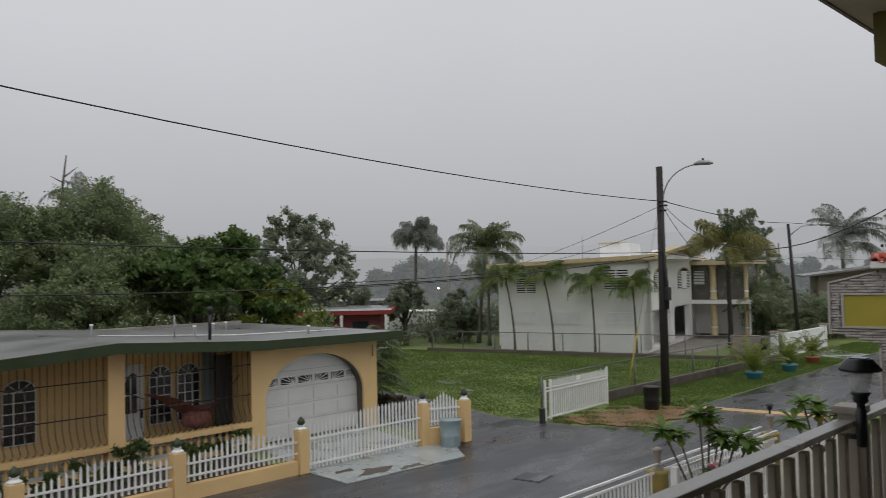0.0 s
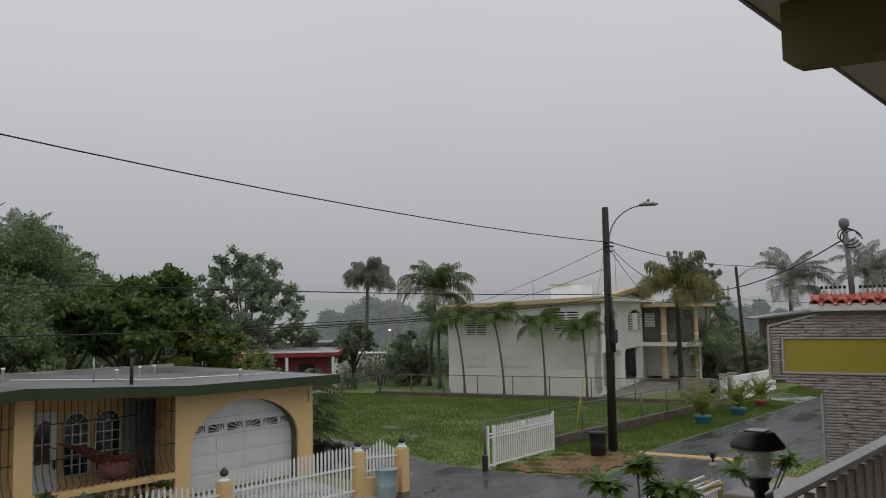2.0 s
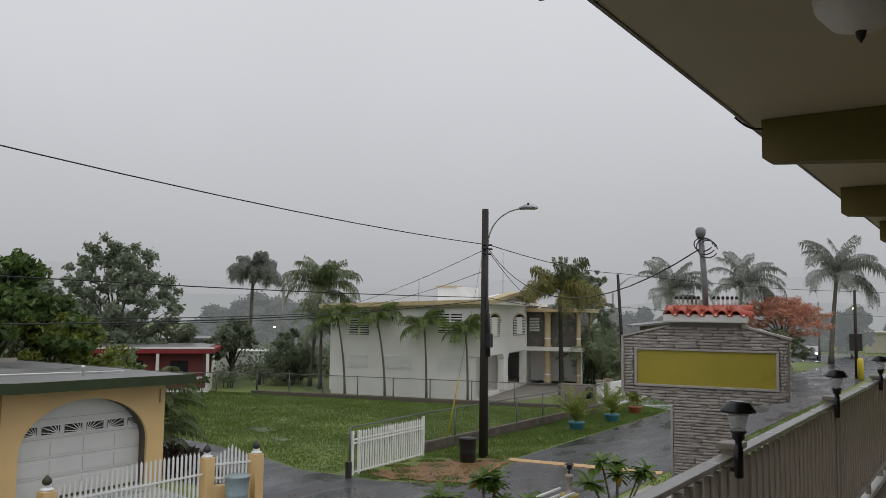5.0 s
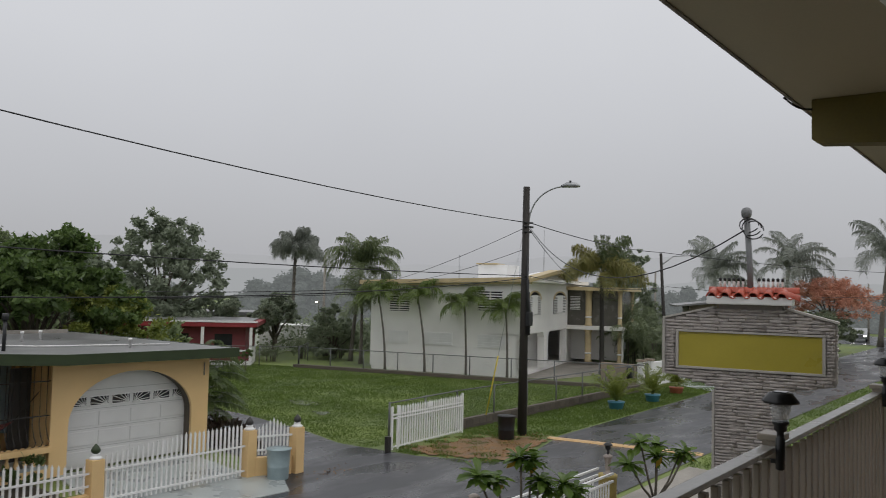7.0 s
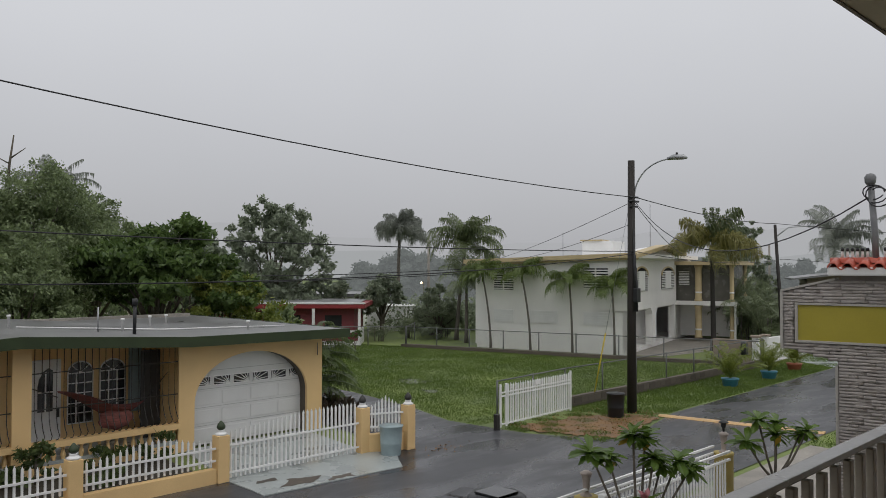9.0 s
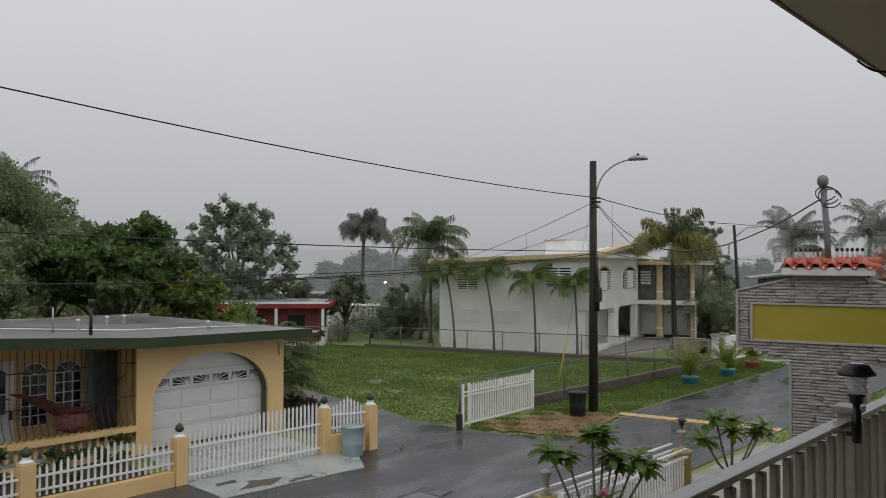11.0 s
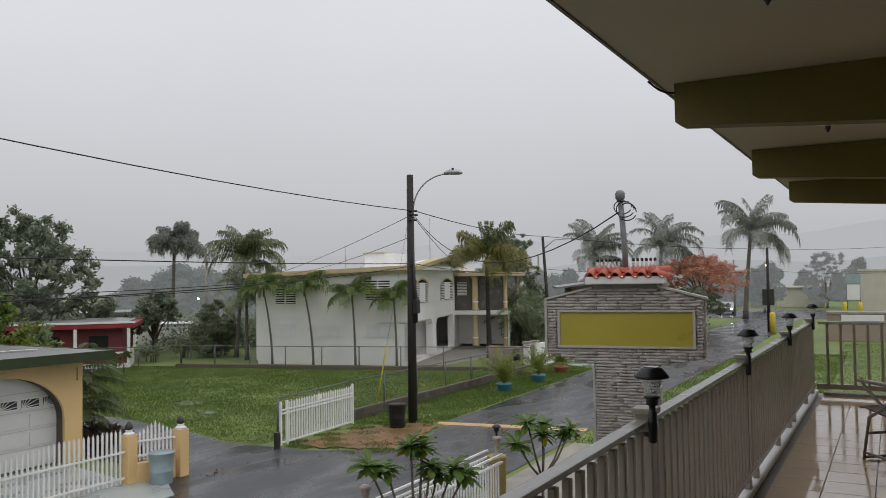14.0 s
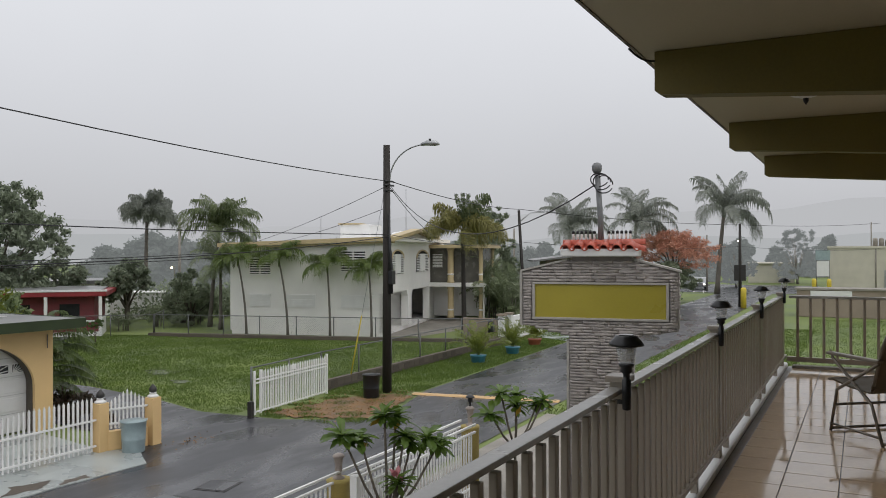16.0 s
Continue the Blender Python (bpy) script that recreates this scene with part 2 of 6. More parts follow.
M = dict(
    asphalt=wet_asphalt(), lawn=grass_ground(),
    blade=leafmat("grass_blade", (0.105, 0.175, 0.035), (0.175, 0.25, 0.055), 0.7, island=0.3),
    dirt=mat("wet_dirt", (0.15, 0.085, 0.035), 0.6, 0.5, 1.6, 24, 0.5, dist=0.025, tint=(0.27, 0.15, 0.055)),
    litter=mat("leaf_litter", (0.26, 0.14, 0.05), 0.6, 0.5, 3, 30, 0.3, island=0.8),
    concrete=mat("wet_concrete", (0.33, 0.36, 0.36), 0.3, 0.25, 1.3, 40, 0.15, tint=(0.42, 0.46, 0.45)),
    stained=mat("stained_block", (0.09, 0.075, 0.06), 0.8, 0.6, 1.2, 20, 0.4, obj_var=0.4),
    fencepost=mat("dull_fence_steel", (0.13, 0.135, 0.135), 0.5, 0.2, 8, 50, 0.05),
    soil=mat("dark_garden_soil", (0.035, 0.03, 0.022), 0.7, 0.4, 3, 30, 0.5, dist=0.03),
    rock=mat("white_garden_stone", (0.62, 0.62, 0.6), 0.6, 0.2, 6, 40, 0.3, island=0.5),
    oldconc=mat("old_concrete", (0.27, 0.25, 0.22), 0.8, 0.35, 1.5, 30, 0.3),
    yellow=mat("yellow_wall_paint", (0.72, 0.5, 0.24), 0.6, 0.1, 0.9, 50, 0.08),
    green=mat("green_fascia_paint", (0.026, 0.042, 0.014), 0.5, 0.25, 3, 50, 0.08),
    roof=mat("roof_membrane", (0.15, 0.15, 0.15), 0.35, 0.4, 0.5, 18, 0.15, tint=(0.26, 0.26, 0.26)),
    white=mat("white_paint", (0.78, 0.78, 0.77), 0.5, 0.06, 2, 60, 0.05),
    house=mat("white_house_paint", (0.8, 0.79, 0.77), 0.7, 0.09, 0.5, 30, 0.06),
    door=mat("garage_door_paint", (0.68, 0.68, 0.67), 0.45, 0.05, 2, 40, 0.04),
    joint=mat("grey_door_joint", (0.45, 0.45, 0.44), 0.5, 0.1, 2, 40, 0.04),
    beige=mat("beige_trim", (0.5, 0.4, 0.23), 0.6, 0.12, 2, 40, 0.05),
    screen=mat("balcony_screen_mesh", (0.11, 0.105, 0.09), 0.25, 0.2, 2, 40, 0.05),
    dark=mat("dark_opening", (0.02, 0.02, 0.022), 0.25, 0.3, 3, 30, 0.0),
    iron=mat("wrought_iron", (0.03, 0.028, 0.026), 0.5, 0.3, 8, 60, 0.1),
    black=mat("black_plastic", (0.011, 0.012, 0.014), 0.4, 0.2, 6, 60, 0.03),
    rail=mat("railing_paint", (0.32, 0.275, 0.225), 0.35, 0.1, 4, 60, 0.05, obj_var=0.05),
    railtop=mat("railing_cap_paint", (0.36, 0.35, 0.325), 0.25, 0.1, 4, 60, 0.06),
    ceil=mat("ceiling_paint", (0.53, 0.495, 0.365), 0.8, 0.06, 1.2, 80, 0.12),
    beam=mat("olive_beam_paint", (0.145, 0.112, 0.021), 0.6, 0.15, 1.5, 60, 0.08),
    tile=mat("glazed_floor_tile", (0.62, 0.45, 0.29), 0.15, 0.12, 3, 30, 0.02, obj_var=0.2, coat=0.25),
    grout=mat("grout", (0.16, 0.13, 0.1), 0.4, 0.3, 5, 40, 0.2),
    pole=mat("creosoted_wood", (0.023, 0.019, 0.016), 0.75, 0.4, 3, 40, 0.5, stretch=(1, 1, 0.08)),
    greymast=mat("grey_mast_paint", (0.17, 0.175, 0.18), 0.45, 0.2, 6, 50, 0.05),
    galv=mat("galvanised_steel", (0.36, 0.37, 0.38), 0.35, 0.2, 8, 50, 0.05, metal=0.7),
    wire=mat("wire_sheath", (0.02, 0.02, 0.022), 0.6, 0.2, 5, 40, 0.0),
    stone=mat("grey_split_stone", (0.4, 0.365, 0.345), 0.5, 0.28, 14, 80, 0.6, obj_var=0.22, dist=0.014),
    mortar=mat("mortar", (0.28, 0.255, 0.24), 0.85, 0.2, 10, 60, 0.3),
    stonetrim=mat("stone_trim", (0.4, 0.38, 0.35), 0.6, 0.15, 6, 60, 0.2),
    ochre=mat("ochre_sign_board", (0.37, 0.31, 0.035), 0.35, 0.07, 2, 50, 0.03),
    clay=mat("red_clay_tile", (0.42, 0.085, 0.05), 0.45, 0.25, 6, 50, 0.2, obj_var=0.3),
    redroof=mat("red_roof_edge", (0.26, 0.03, 0.035), 0.5, 0.2, 2, 40, 0.05),
    maroon=mat("maroon_wall", (0.2, 0.045, 0.05), 0.7, 0.2, 2, 40, 0.05),
    bluegrey=mat("grey_blue_bin", (0.3, 0.38, 0.4), 0.45, 0.15, 4, 40, 0.05),
    blue=mat("blue_pot", (0.05, 0.2, 0.28), 0.45, 0.2, 4, 40, 0.05),
    terracotta=mat("terracotta_pot", (0.36, 0.11, 0.06), 0.6, 0.2, 4, 40, 0.1),
    hump=mat("yellow_road_paint", (0.55, 0.36, 0.17), 0.45, 0.2, 3, 50, 0.2),
    guy=mat("yellow_guy_guard", (0.62, 0.48, 0.05), 0.5, 0.15, 3, 40, 0.05),
    bark=mat("bark", (0.1, 0.085, 0.065), 0.85, 0.35, 5, 40, 0.6, stretch=(1, 1, 0.3)),
    palmbark=mat("palm_bark", (0.13, 0.115, 0.1), 0.8, 0.3, 4, 30, 0.5, stretch=(1, 1, 3)),
    leaf_a=leafmat("broad_leaf_dark", (0.05, 0.085, 0.03), (0.14, 0.19, 0.06)),
    leaf_b=leafmat("broad_leaf_bright", (0.06, 0.115, 0.04), (0.17, 0.25, 0.07)),
    # leaf_g: green lifted and greyed to carry the haze over mid-distance trees
    leaf_g=leafmat("broad_leaf_haze_pale", (0.21, 0.25, 0.18), (0.32, 0.37, 0.255)),
    leaf_r=leafmat("dark_reddish_leaf", (0.03, 0.045, 0.025), (0.11, 0.07, 0.05)),
    # leaf_c: grey in this leaf colour is painted haze for distant foliage
    leaf_c=leafmat("broad_leaf_hazy_grey", (0.19, 0.235, 0.155), (0.32, 0.37, 0.24)),
    # leaf_d: rain haze of the distance put into a flat grey leaf colour
    leaf_d=leafmat("far_haze_leaf", (0.12, 0.14, 0.125), (0.15, 0.17, 0.15), 1.0, island=0.05),
    frond=leafmat("palm_frond", (0.095, 0.135, 0.06), (0.21, 0.25, 0.12)),
    frond_y=leafmat("yellowing_frond", (0.19, 0.195, 0.07), (0.36, 0.33, 0.115)),
    # frond_g: palm green faded to grey, haze painted on the far palms
    frond_g=leafmat("hazy_frond", (0.22, 0.245, 0.215), (0.33, 0.35, 0.3)),
    frond_h=leafmat("thicket_frond", (0.16, 0.2, 0.11), (0.27, 0.32, 0.18)),
    frond_s=leafmat("small_palm_frond", (0.075, 0.125, 0.03), (0.2, 0.265, 0.07)),
    plumeria=leafmat("plumeria_leaf", (0.06, 0.125, 0.025), (0.18, 0.275, 0.055), 0.25),
    yleaf=leafmat("yellow_leaf", (0.5, 0.3, 0.03), (0.6, 0.42, 0.06), 0.4),
    # leaf_e: mixed green leaf, lightened in colour to include some haze
    leaf_e=leafmat("hazy_mixed_leaf", (0.15, 0.205, 0.105), (0.3, 0.37, 0.175)),
    leaf_y=leafmat("yellow_green_leaf", (0.13, 0.19, 0.04), (0.32, 0.36, 0.08)),
    # blossom red is paled towards salmon, with distance haze in the colour
    flame=leafmat("flame_blossom", (0.6, 0.24, 0.15), (0.7, 0.4, 0.29), 0.6),
    olive_y=mat("olive_yellow_plaster", (0.42, 0.33, 0.1), 0.7, 0.2, 3, 40, 0.1),
    urn=mat("weathered_urn", (0.34, 0.29, 0.26), 0.7, 0.25, 8, 50, 0.2),
    pink=leafmat("pink_petal", (0.6, 0.13, 0.2), (0.7, 0.35, 0.38), 0.5),
    water=mat("rain_water", (0.12, 0.15, 0.06), 0.2, 0.2, 3, 30, 0.02),
    glass=sheer("lamp_glass", (0.75, 0.77, 0.77), 0.1, 0.3),
    pane=mat("dark_pane", (0.03, 0.032, 0.035), 0.08, 0.2, 3, 20, 0.0, spec=0.8),
    cloth=mat("striped_hammock_cloth", (0.2, 0.07, 0.06), 0.9, 0.5, 3, 12, 0.2, stretch=(1, 1, 12)),
    sling=mat("brown_sling_mesh", (0.13, 0.1, 0.065), 0.6, 0.2, 8, 200, 0.2),
    chair=mat("bronze_chair_frame", (0.22, 0.19, 0.155), 0.35, 0.2, 8, 60, 0.05, metal=0.4),
    cream=mat("cream_wall", (0.55, 0.52, 0.44), 0.7, 0.1, 1, 30, 0.05),
    taupe=mat("taupe_wall", (0.29, 0.235, 0.185), 0.7, 0.15, 1, 30, 0.05),
    lampon=glow("lit_lamp", (1.0, 0.72, 0.42), 6.0), headlamp=glow("headlamp", (1.0, 0.96, 0.9), 6.0),
)

# standing water on the tiles: glossy where wet, duller where drained
tn, tl = M["tile"].node_tree.nodes, M["tile"].node_tree.links
tg, tw, tm = tn.new("ShaderNodeNewGeometry"), tn.new("ShaderNodeTexNoise"), tn.new("ShaderNodeMapRange")
tw.inputs["Scale"].default_value, tw.inputs["Detail"].default_value = 1.1, 5
tm.inputs[1].default_value, tm.inputs[2].default_value, tm.inputs[3].default_value, tm.inputs[4].default_value = 0.45, 0.62, 0.03, 0.17
tl.new(tg.outputs["Position"], tw.inputs["Vector"])
tl.new(tw.outputs["Fac"], tm.inputs[0])
tl.new(tm.outputs[0], tn["Principled BSDF"].inputs["Roughness"])
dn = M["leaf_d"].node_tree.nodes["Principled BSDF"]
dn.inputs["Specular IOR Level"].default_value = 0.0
# rain haze painted as a faint glow on far leaves, like the hills behind
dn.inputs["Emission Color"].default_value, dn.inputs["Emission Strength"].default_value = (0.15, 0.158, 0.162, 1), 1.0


# ---- mesh helpers ----
def box(bm, x0, x1, y0, y1, z0, z1, bevel=0.0):
    r = bmesh.ops.create_cube(bm, size=1.0)
    for v in r["verts"]:
        v.co = Vector(((x0 + x1) / 2 + v.co.x * (x1 - x0), (y0 + y1) / 2 + v.co.y * (y1 - y0), (z0 + z1) / 2 + v.co.z * (z1 - z0)))
    if bevel:
        es = list({e for v in r["verts"] for e in v.link_edges})
        bmesh.ops.bevel(bm, geom=es, offset=bevel, segments=2, affect="EDGES", profile=0.6)
    return bm


def Box(*a, **k):
    return box(bmesh.new(), *a, **k)


def tube(bm, pts, rad, seg=8, caps=True):
    pts = [Vector(p) for p in pts]
    rad = [rad] * len(pts) if isinstance(rad, (int, float)) else rad
    rings = []
    for i, p in enumerate(pts):
        d = (pts[min(i + 1, len(pts) - 1)] - pts[max(i - 1, 0)]).normalized()
        u = d.cross(Vector((0, 0, 1)))
        u = u.normalized() if u.length > 1e-3 else Vector((1, 0, 0))
        w = d.cross(u)
        rings.append([bm.verts.new(p + rad[i] * (math.cos(2 * math.pi * k / seg) * u + math.sin(2 * math.pi * k / seg) * w)) for k in range(seg)])
    for a, b in zip(rings, rings[1:]):
        for k in range(seg):
            f = bm.faces.new((a[k], a[(k + 1) % seg], b[(k + 1) % seg], b[k]))
            f.smooth = True
    if caps:
        bm.faces.new(rings[0][::-1])
        bm.faces.new(rings[-1])
    return bm


def Tube(*a, **k):
    return tube(bmesh.new(), *a, **k)


def lathe(profile, seg=20, at=(0, 0, 0)):
    bm = bmesh.new()
    return tube(bm, [(at[0], at[1], at[2] + z + i * 1e-5) for i, (r, z) in enumerate(profile)], [max(r, 1e-4) for r, z in profile], seg)


def prism(poly, d0, d1, axis="y"):
    """A closed outline of (a, z) pairs drawn out from d0 to d1 along the axis."""
    bm = bmesh.new()
    mk = (lambda a, z, d: (a, d, z)) if axis == "y" else (lambda a, z, d: (d, a, z)) if axis == "x" else (lambda a, z, d: (a, z, d))
    f0 = [bm.verts.new(mk(a, z, d0)) for a, z in poly]
    f1 = [bm.verts.new(mk(a, z, d1)) for a, z in poly]
    bm.faces.new(f0)
    bm.faces.new(f1[::-1])
    n = len(poly)
    for i in range(n):
        bm.faces.new((f0[i], f1[i], f1[(i + 1) % n], f0[(i + 1) % n]))
    bmesh.ops.recalc_face_normals(bm, faces=bm.faces)
    return bm


def mesh_of(name, bm, material):
    me = bpy.data.meshes.new(name)
    bmesh.ops.recalc_face_normals(bm, faces=bm.faces)
    bm.to_mesh(me)
    bm.free()
    me.materials.append(material)
    return me


def thing(name, label, category, at=(0, 0, 0), rz=0.0, group="", kind=""):
    e = new(name)
    e.empty_display_size = 0.1
    e.matrix_basis = pose(*at, 0, 0, rz)
    return tagged(e, label, category, group, kind)


def part(name, bm, material, parent, label="", kind=""):
    o = new(name, mesh_of(name, bm, material))
    o.parent = parent
    return tagged(o, label, kind=kind)


def solid(name, bm, material, label, category, group="", kind=""):
    return tagged(new(name, mesh_of(name, bm, material)), label, category, group, kind)


def piece(name, me, parent, m):
    o = new(name, me)
    o.parent = parent
    o.matrix_basis = m
    return o


def cards(centres, normals_rand, size, rng, aspect=0.5, up=None):
    """Small leaf-shaped faces about the given centres, turned at random."""
    n = len(centres)
    a = rng.normal(size=(n, 3))
    a /= np.linalg.norm(a, axis=1, keepdims=True)
    if up is not None:
        a = a * (1 - up) + np.array([0, 0, -1.0]) * up * rng.random((n, 1))
        a /= np.linalg.norm(a, axis=1, keepdims=True)
    b = np.cross(a, rng.normal(size=(n, 3)))
    b /= np.linalg.norm(b, axis=1, keepdims=True)
    s = size * (0.6 + 0.8 * rng.random((n, 1)))
    p0, p1, p2, p3 = centres - a * s, centres + b * s * aspect, centres + a * s, centres - b * s * aspect
    v = np.stack([p0, p1, p2, p3], 1).reshape(-1, 3)
    f = np.arange(4 * n).reshape(-1, 4)
    return v, f


def leaf_mesh(name, v, f, material):
    me = bpy.data.meshes.new(name)
    me.from_pydata(v.tolist(), [], f.tolist())
    me.materials.append(material)
    return me


def crown(parent, clumps, n, size, material, seed, name="crown", label="", hollow=0.55, aspect=0.45):
    """Leaves gathered in clumps (x, y, z, rx, rz), denser towards each clump's skin."""
    rng = np.random.default_rng(seed)
    out = []
    tot = sum(c[3] ** 2 for c in clumps)
    for x, y, z, rx, rz in clumps:
        k = int(n * rx * rx / tot)
        sub = max(8, k // 60)
        d = rng.normal(size=(sub, 3))
        d /= np.linalg.norm(d, axis=1, keepdims=True)
        d *= (hollow + (1.08 - hollow) * rng.random((sub, 1)))
        twig = d[rng.integers(0, sub, k)] + rng.normal(size=(k, 3)) * 0.12
        out.append(twig * (rx, rx, rz) + (x, y, z))
    c = np.concatenate(out)
    v, f = cards(c, None, size, rng, aspect, up=0.35)
    o = new(name, leaf_mesh(name, v, f, material))
    o.parent = parent
    return tagged(o, label)


def tree(label, at, height, spread, leaves, n, size, seed, clumps=9, trunk_r=0.18, fill=0.35, squash=0.75, category="tree", low=0):
    rng = np.random.default_rng(seed)
    t = thing("tree", label, category, at)
    cl, limbs = [], bmesh.new()
    base = height * fill
    tube(limbs, [(0, 0, -0.05), (0.05, 0.02, base * 0.6), (0.02, -0.05, base * 1.2)], [trunk_r * 1.3, trunk_r, trunk_r * 0.8], 8)
    for i in range(clumps):
        a = 2.4 * i + rng.random()
        q = math.sqrt((i + 0.5) / clumps)
        r = spread * 0.72 * q
        z = base + (height - base) * (0.25 + 0.62 * (1 - q * q) * (0.7 + 0.5 * rng.random()) + 0.12 * rng.random())
        rr = spread * (0.26 + 0.16 * rng.random())
        z = min(z, height - rr * squash * 0.8)
        c = (r * math.cos(a), r * math.sin(a), z, rr, rr * squash)
        cl.append(c)
        tube(limbs, [(0, 0, base * 0.7 + 0.3 * rng.random()), (c[0] * 0.45, c[1] * 0.45, base + (z - base) * 0.55), (c[0], c[1], z)], [trunk_r * 0.5, trunk_r * 0.3, trunk_r * 0.08], 5)
    for i in range(low):
        a = 2.4 * i + rng.random()
        r = spread * (0.3 + 0.6 * rng.random())
        cl.append((r * math.cos(a), r * math.sin(a), height * (0.14 + 0.3 * rng.random()), spread * 0.36, spread * 0.36 * squash))
    # farthest trunks take the pale concrete colour in place of haze over bark
    part("trunk", limbs, M["oldconc"] if leaves is M["leaf_d"] else M["bark"], t)
    crown(t, cl, n, size, leaves, seed + 7)
    return t


def frond_mesh(length, e0, bend, width, material, seed, pairs=36, plume=False, leaf_w=0.010, hang=0.55):
    """A feather frond leaving along +x at e0 degrees and arching over by bend, its leaflets hanging; plume sets them all round."""
    rng = np.random.default_rng(seed)
    v, f = [], []
    axis = [np.zeros(3)]
    for i in range(40):
        th = radians(e0 - bend * ((i + 0.5) / 40) ** 1.25)
        axis.append(axis[-1] + np.array([math.cos(th), 0, math.sin(th)]) * length / 40)
    axis = np.array(axis)
    for i in range(pairs):
        s = 0.14 + 0.85 * (i + rng.random() * 0.5) / pairs
        j = min(int(s * 40), 39)
        p = axis[j] + (axis[j + 1] - axis[j]) * (s * 40 - j)
        d = (axis[j + 1] - axis[j]) * 40 / length
        nrm = np.array([-d[2], 0, d[0]])
        ll = width * (0.35 + 0.75 * math.sin(math.pi * min(0.12 + s * 0.8, 1))) * (0.8 + 0.4 * rng.random())
        for side in (-1, 1):
            for k in range(3 if plume else 1):
                ang = rng.uniform(-1.3, 1.3) if plume else 0.25
                o = np.array([0, side * math.cos(ang), 0]) + nrm * math.sin(ang)
                dirn = o * 0.8 + d * (0.45 + 0.2 * rng.random())
                dirn /= np.linalg.norm(dirn)
                mid_p = p + dirn * ll * 0.55
                mid_p[2] -= ll * 0.08
                tip = p + dirn * ll * 0.85
                tip[2] -= ll * hang * (0.6 + 0.7 * rng.random())
                q = len(v)
                w = d * leaf_w * length * (0.8 + 0.5 * rng.random())
                v += [p - w * 0.6, p + w * 0.6, mid_p + w, mid_p - w, tip]
                f += [(q, q + 1, q + 2, q + 3), (q + 3, q + 2, q + 4)]
    for i in range(0, 40, 5):
        a, b = axis[i], axis[i + 5]
        r = 0.018 * (1.05 - i / 40) * length / 1.8
        k = len(v)
        v += [a + (0, r, 0), a + (0, -r, 0), b + (0, -r * 0.85, 0), b + (0, r * 0.85, 0), a - (0, 0, r), b - (0, 0, r)]
        f += [(k, k + 1, k + 2, k + 3), (k, k + 4, k + 5, k + 3), (k + 1, k + 4, k + 5, k + 2)]
    me = bpy.data.meshes.new("frond")
    me.from_pydata([tuple(map(float, p)) for p in v], [], f)
    me.materials.append(material)
    return me


def palm(label, at, top, r, length, materials, seed, n, width, kinds, wind=0.0, lean=0.25, bark="palmbark", plume=False, spear=0.0, hang=0.55):
    """A palm whose stem runs from at to top; kinds are (start, bend) angles of its fronds; wind swings them towards +x -y."""
    rng = random.Random(seed)
    t = thing("palm_tree", label, "palm tree", at)
    dx, dy, h = top[0] - at[0], top[1] - at[1], top[2] - at[2]
    pts = [(dx * (s ** (1 + lean)), dy * (s ** (1 + lean)), -0.05 + h * s) for s in [i / 7 for i in range(8)]]
    part("trunk", Tube(pts, [r * (1.35 - 0.5 * i / 7) if i else r * 1.7 for i in range(8)], 10), M[bark], t)
    part("crownshaft", Tube([(dx, dy, h - 0.3), (dx, dy, h - 0.05), (dx, dy, h + 0.2)], [r * 0.95, r * 1.15, r * 0.6], 8), materials[0], t)
    made = [[frond_mesh(length * (0.88 + 0.08 * (i % 4)), e, b, width, m, seed + i, plume=plume, hang=hang) for i, (e, b) in enumerate(kinds)] for m in materials]
    for i in range(n):
        az = 137.5 * i + rng.uniform(-12, 12)
        pull = math.sin(radians(az + 60))
        az -= 45 * wind * pull
        up = 14 * wind * math.cos(radians(az + 60 + 180))
        piece("frond", made[i % len(materials)][(i // len(materials)) % len(kinds)], t, pose(dx, dy, h + 0.1, 0, 0, az) @ pose(0, 0, 0, rng.uniform(-18, 18), rng.uniform(-9, 9) - up, 0) @ Matrix.Scale(rng.uniform(0.86, 1.1), 4))
    if spear:
        sp = frond_mesh(spear, 90, 14, width * 0.42, materials[-1], seed + 40, plume=True, hang=0.1)
        for i in range(3):
            piece("spear_frond", sp, t, pose(dx, dy, h + 0.1, 0, 0, 120 * i - 150) @ pose(0, 0, 0, 0, 5, 0))
    return t


def palm_clump(label, at, n, length, material, seed, spread=0.5, width=0.4, group=""):
    """Feathery palms rising in a thicket from the ground."""
    rng = random.Random(seed)
    t = thing("palm_clump", label, "palm thicket", at, group=group)
    made = [frond_mesh(length * (0.8 + 0.1 * i), e, b, width, material, seed + i, pairs=26) for i, (e, b) in enumerate(((86, 45), (78, 75), (68, 95), (55, 90)))]
    for i in range(n):
        q = spread * math.sqrt(rng.random())
        a = rng.uniform(0, 360)
        piece("frond", made[i % 4], t, pose(q * math.cos(radians(a)), q * math.sin(radians(a)), rng.uniform(-0.02, 0.5 * length), 0, 0, rng.uniform(0, 360)) @ Matrix.Scale(rng.uniform(0.75, 1.1), 4))
    bm = bmesh.new()
    for i in range(6):
        x, y = rng.uniform(-spread, spread) * 0.6, rng.uniform(-spread, spread) * 0.6
        tube(bm, [(x, y, -0.03), (x * 1.1, y * 1.1, 0.6 * length)], [0.04, 0.025], 6)
    part("stem", bm, M["palmbark"], t)
    return t


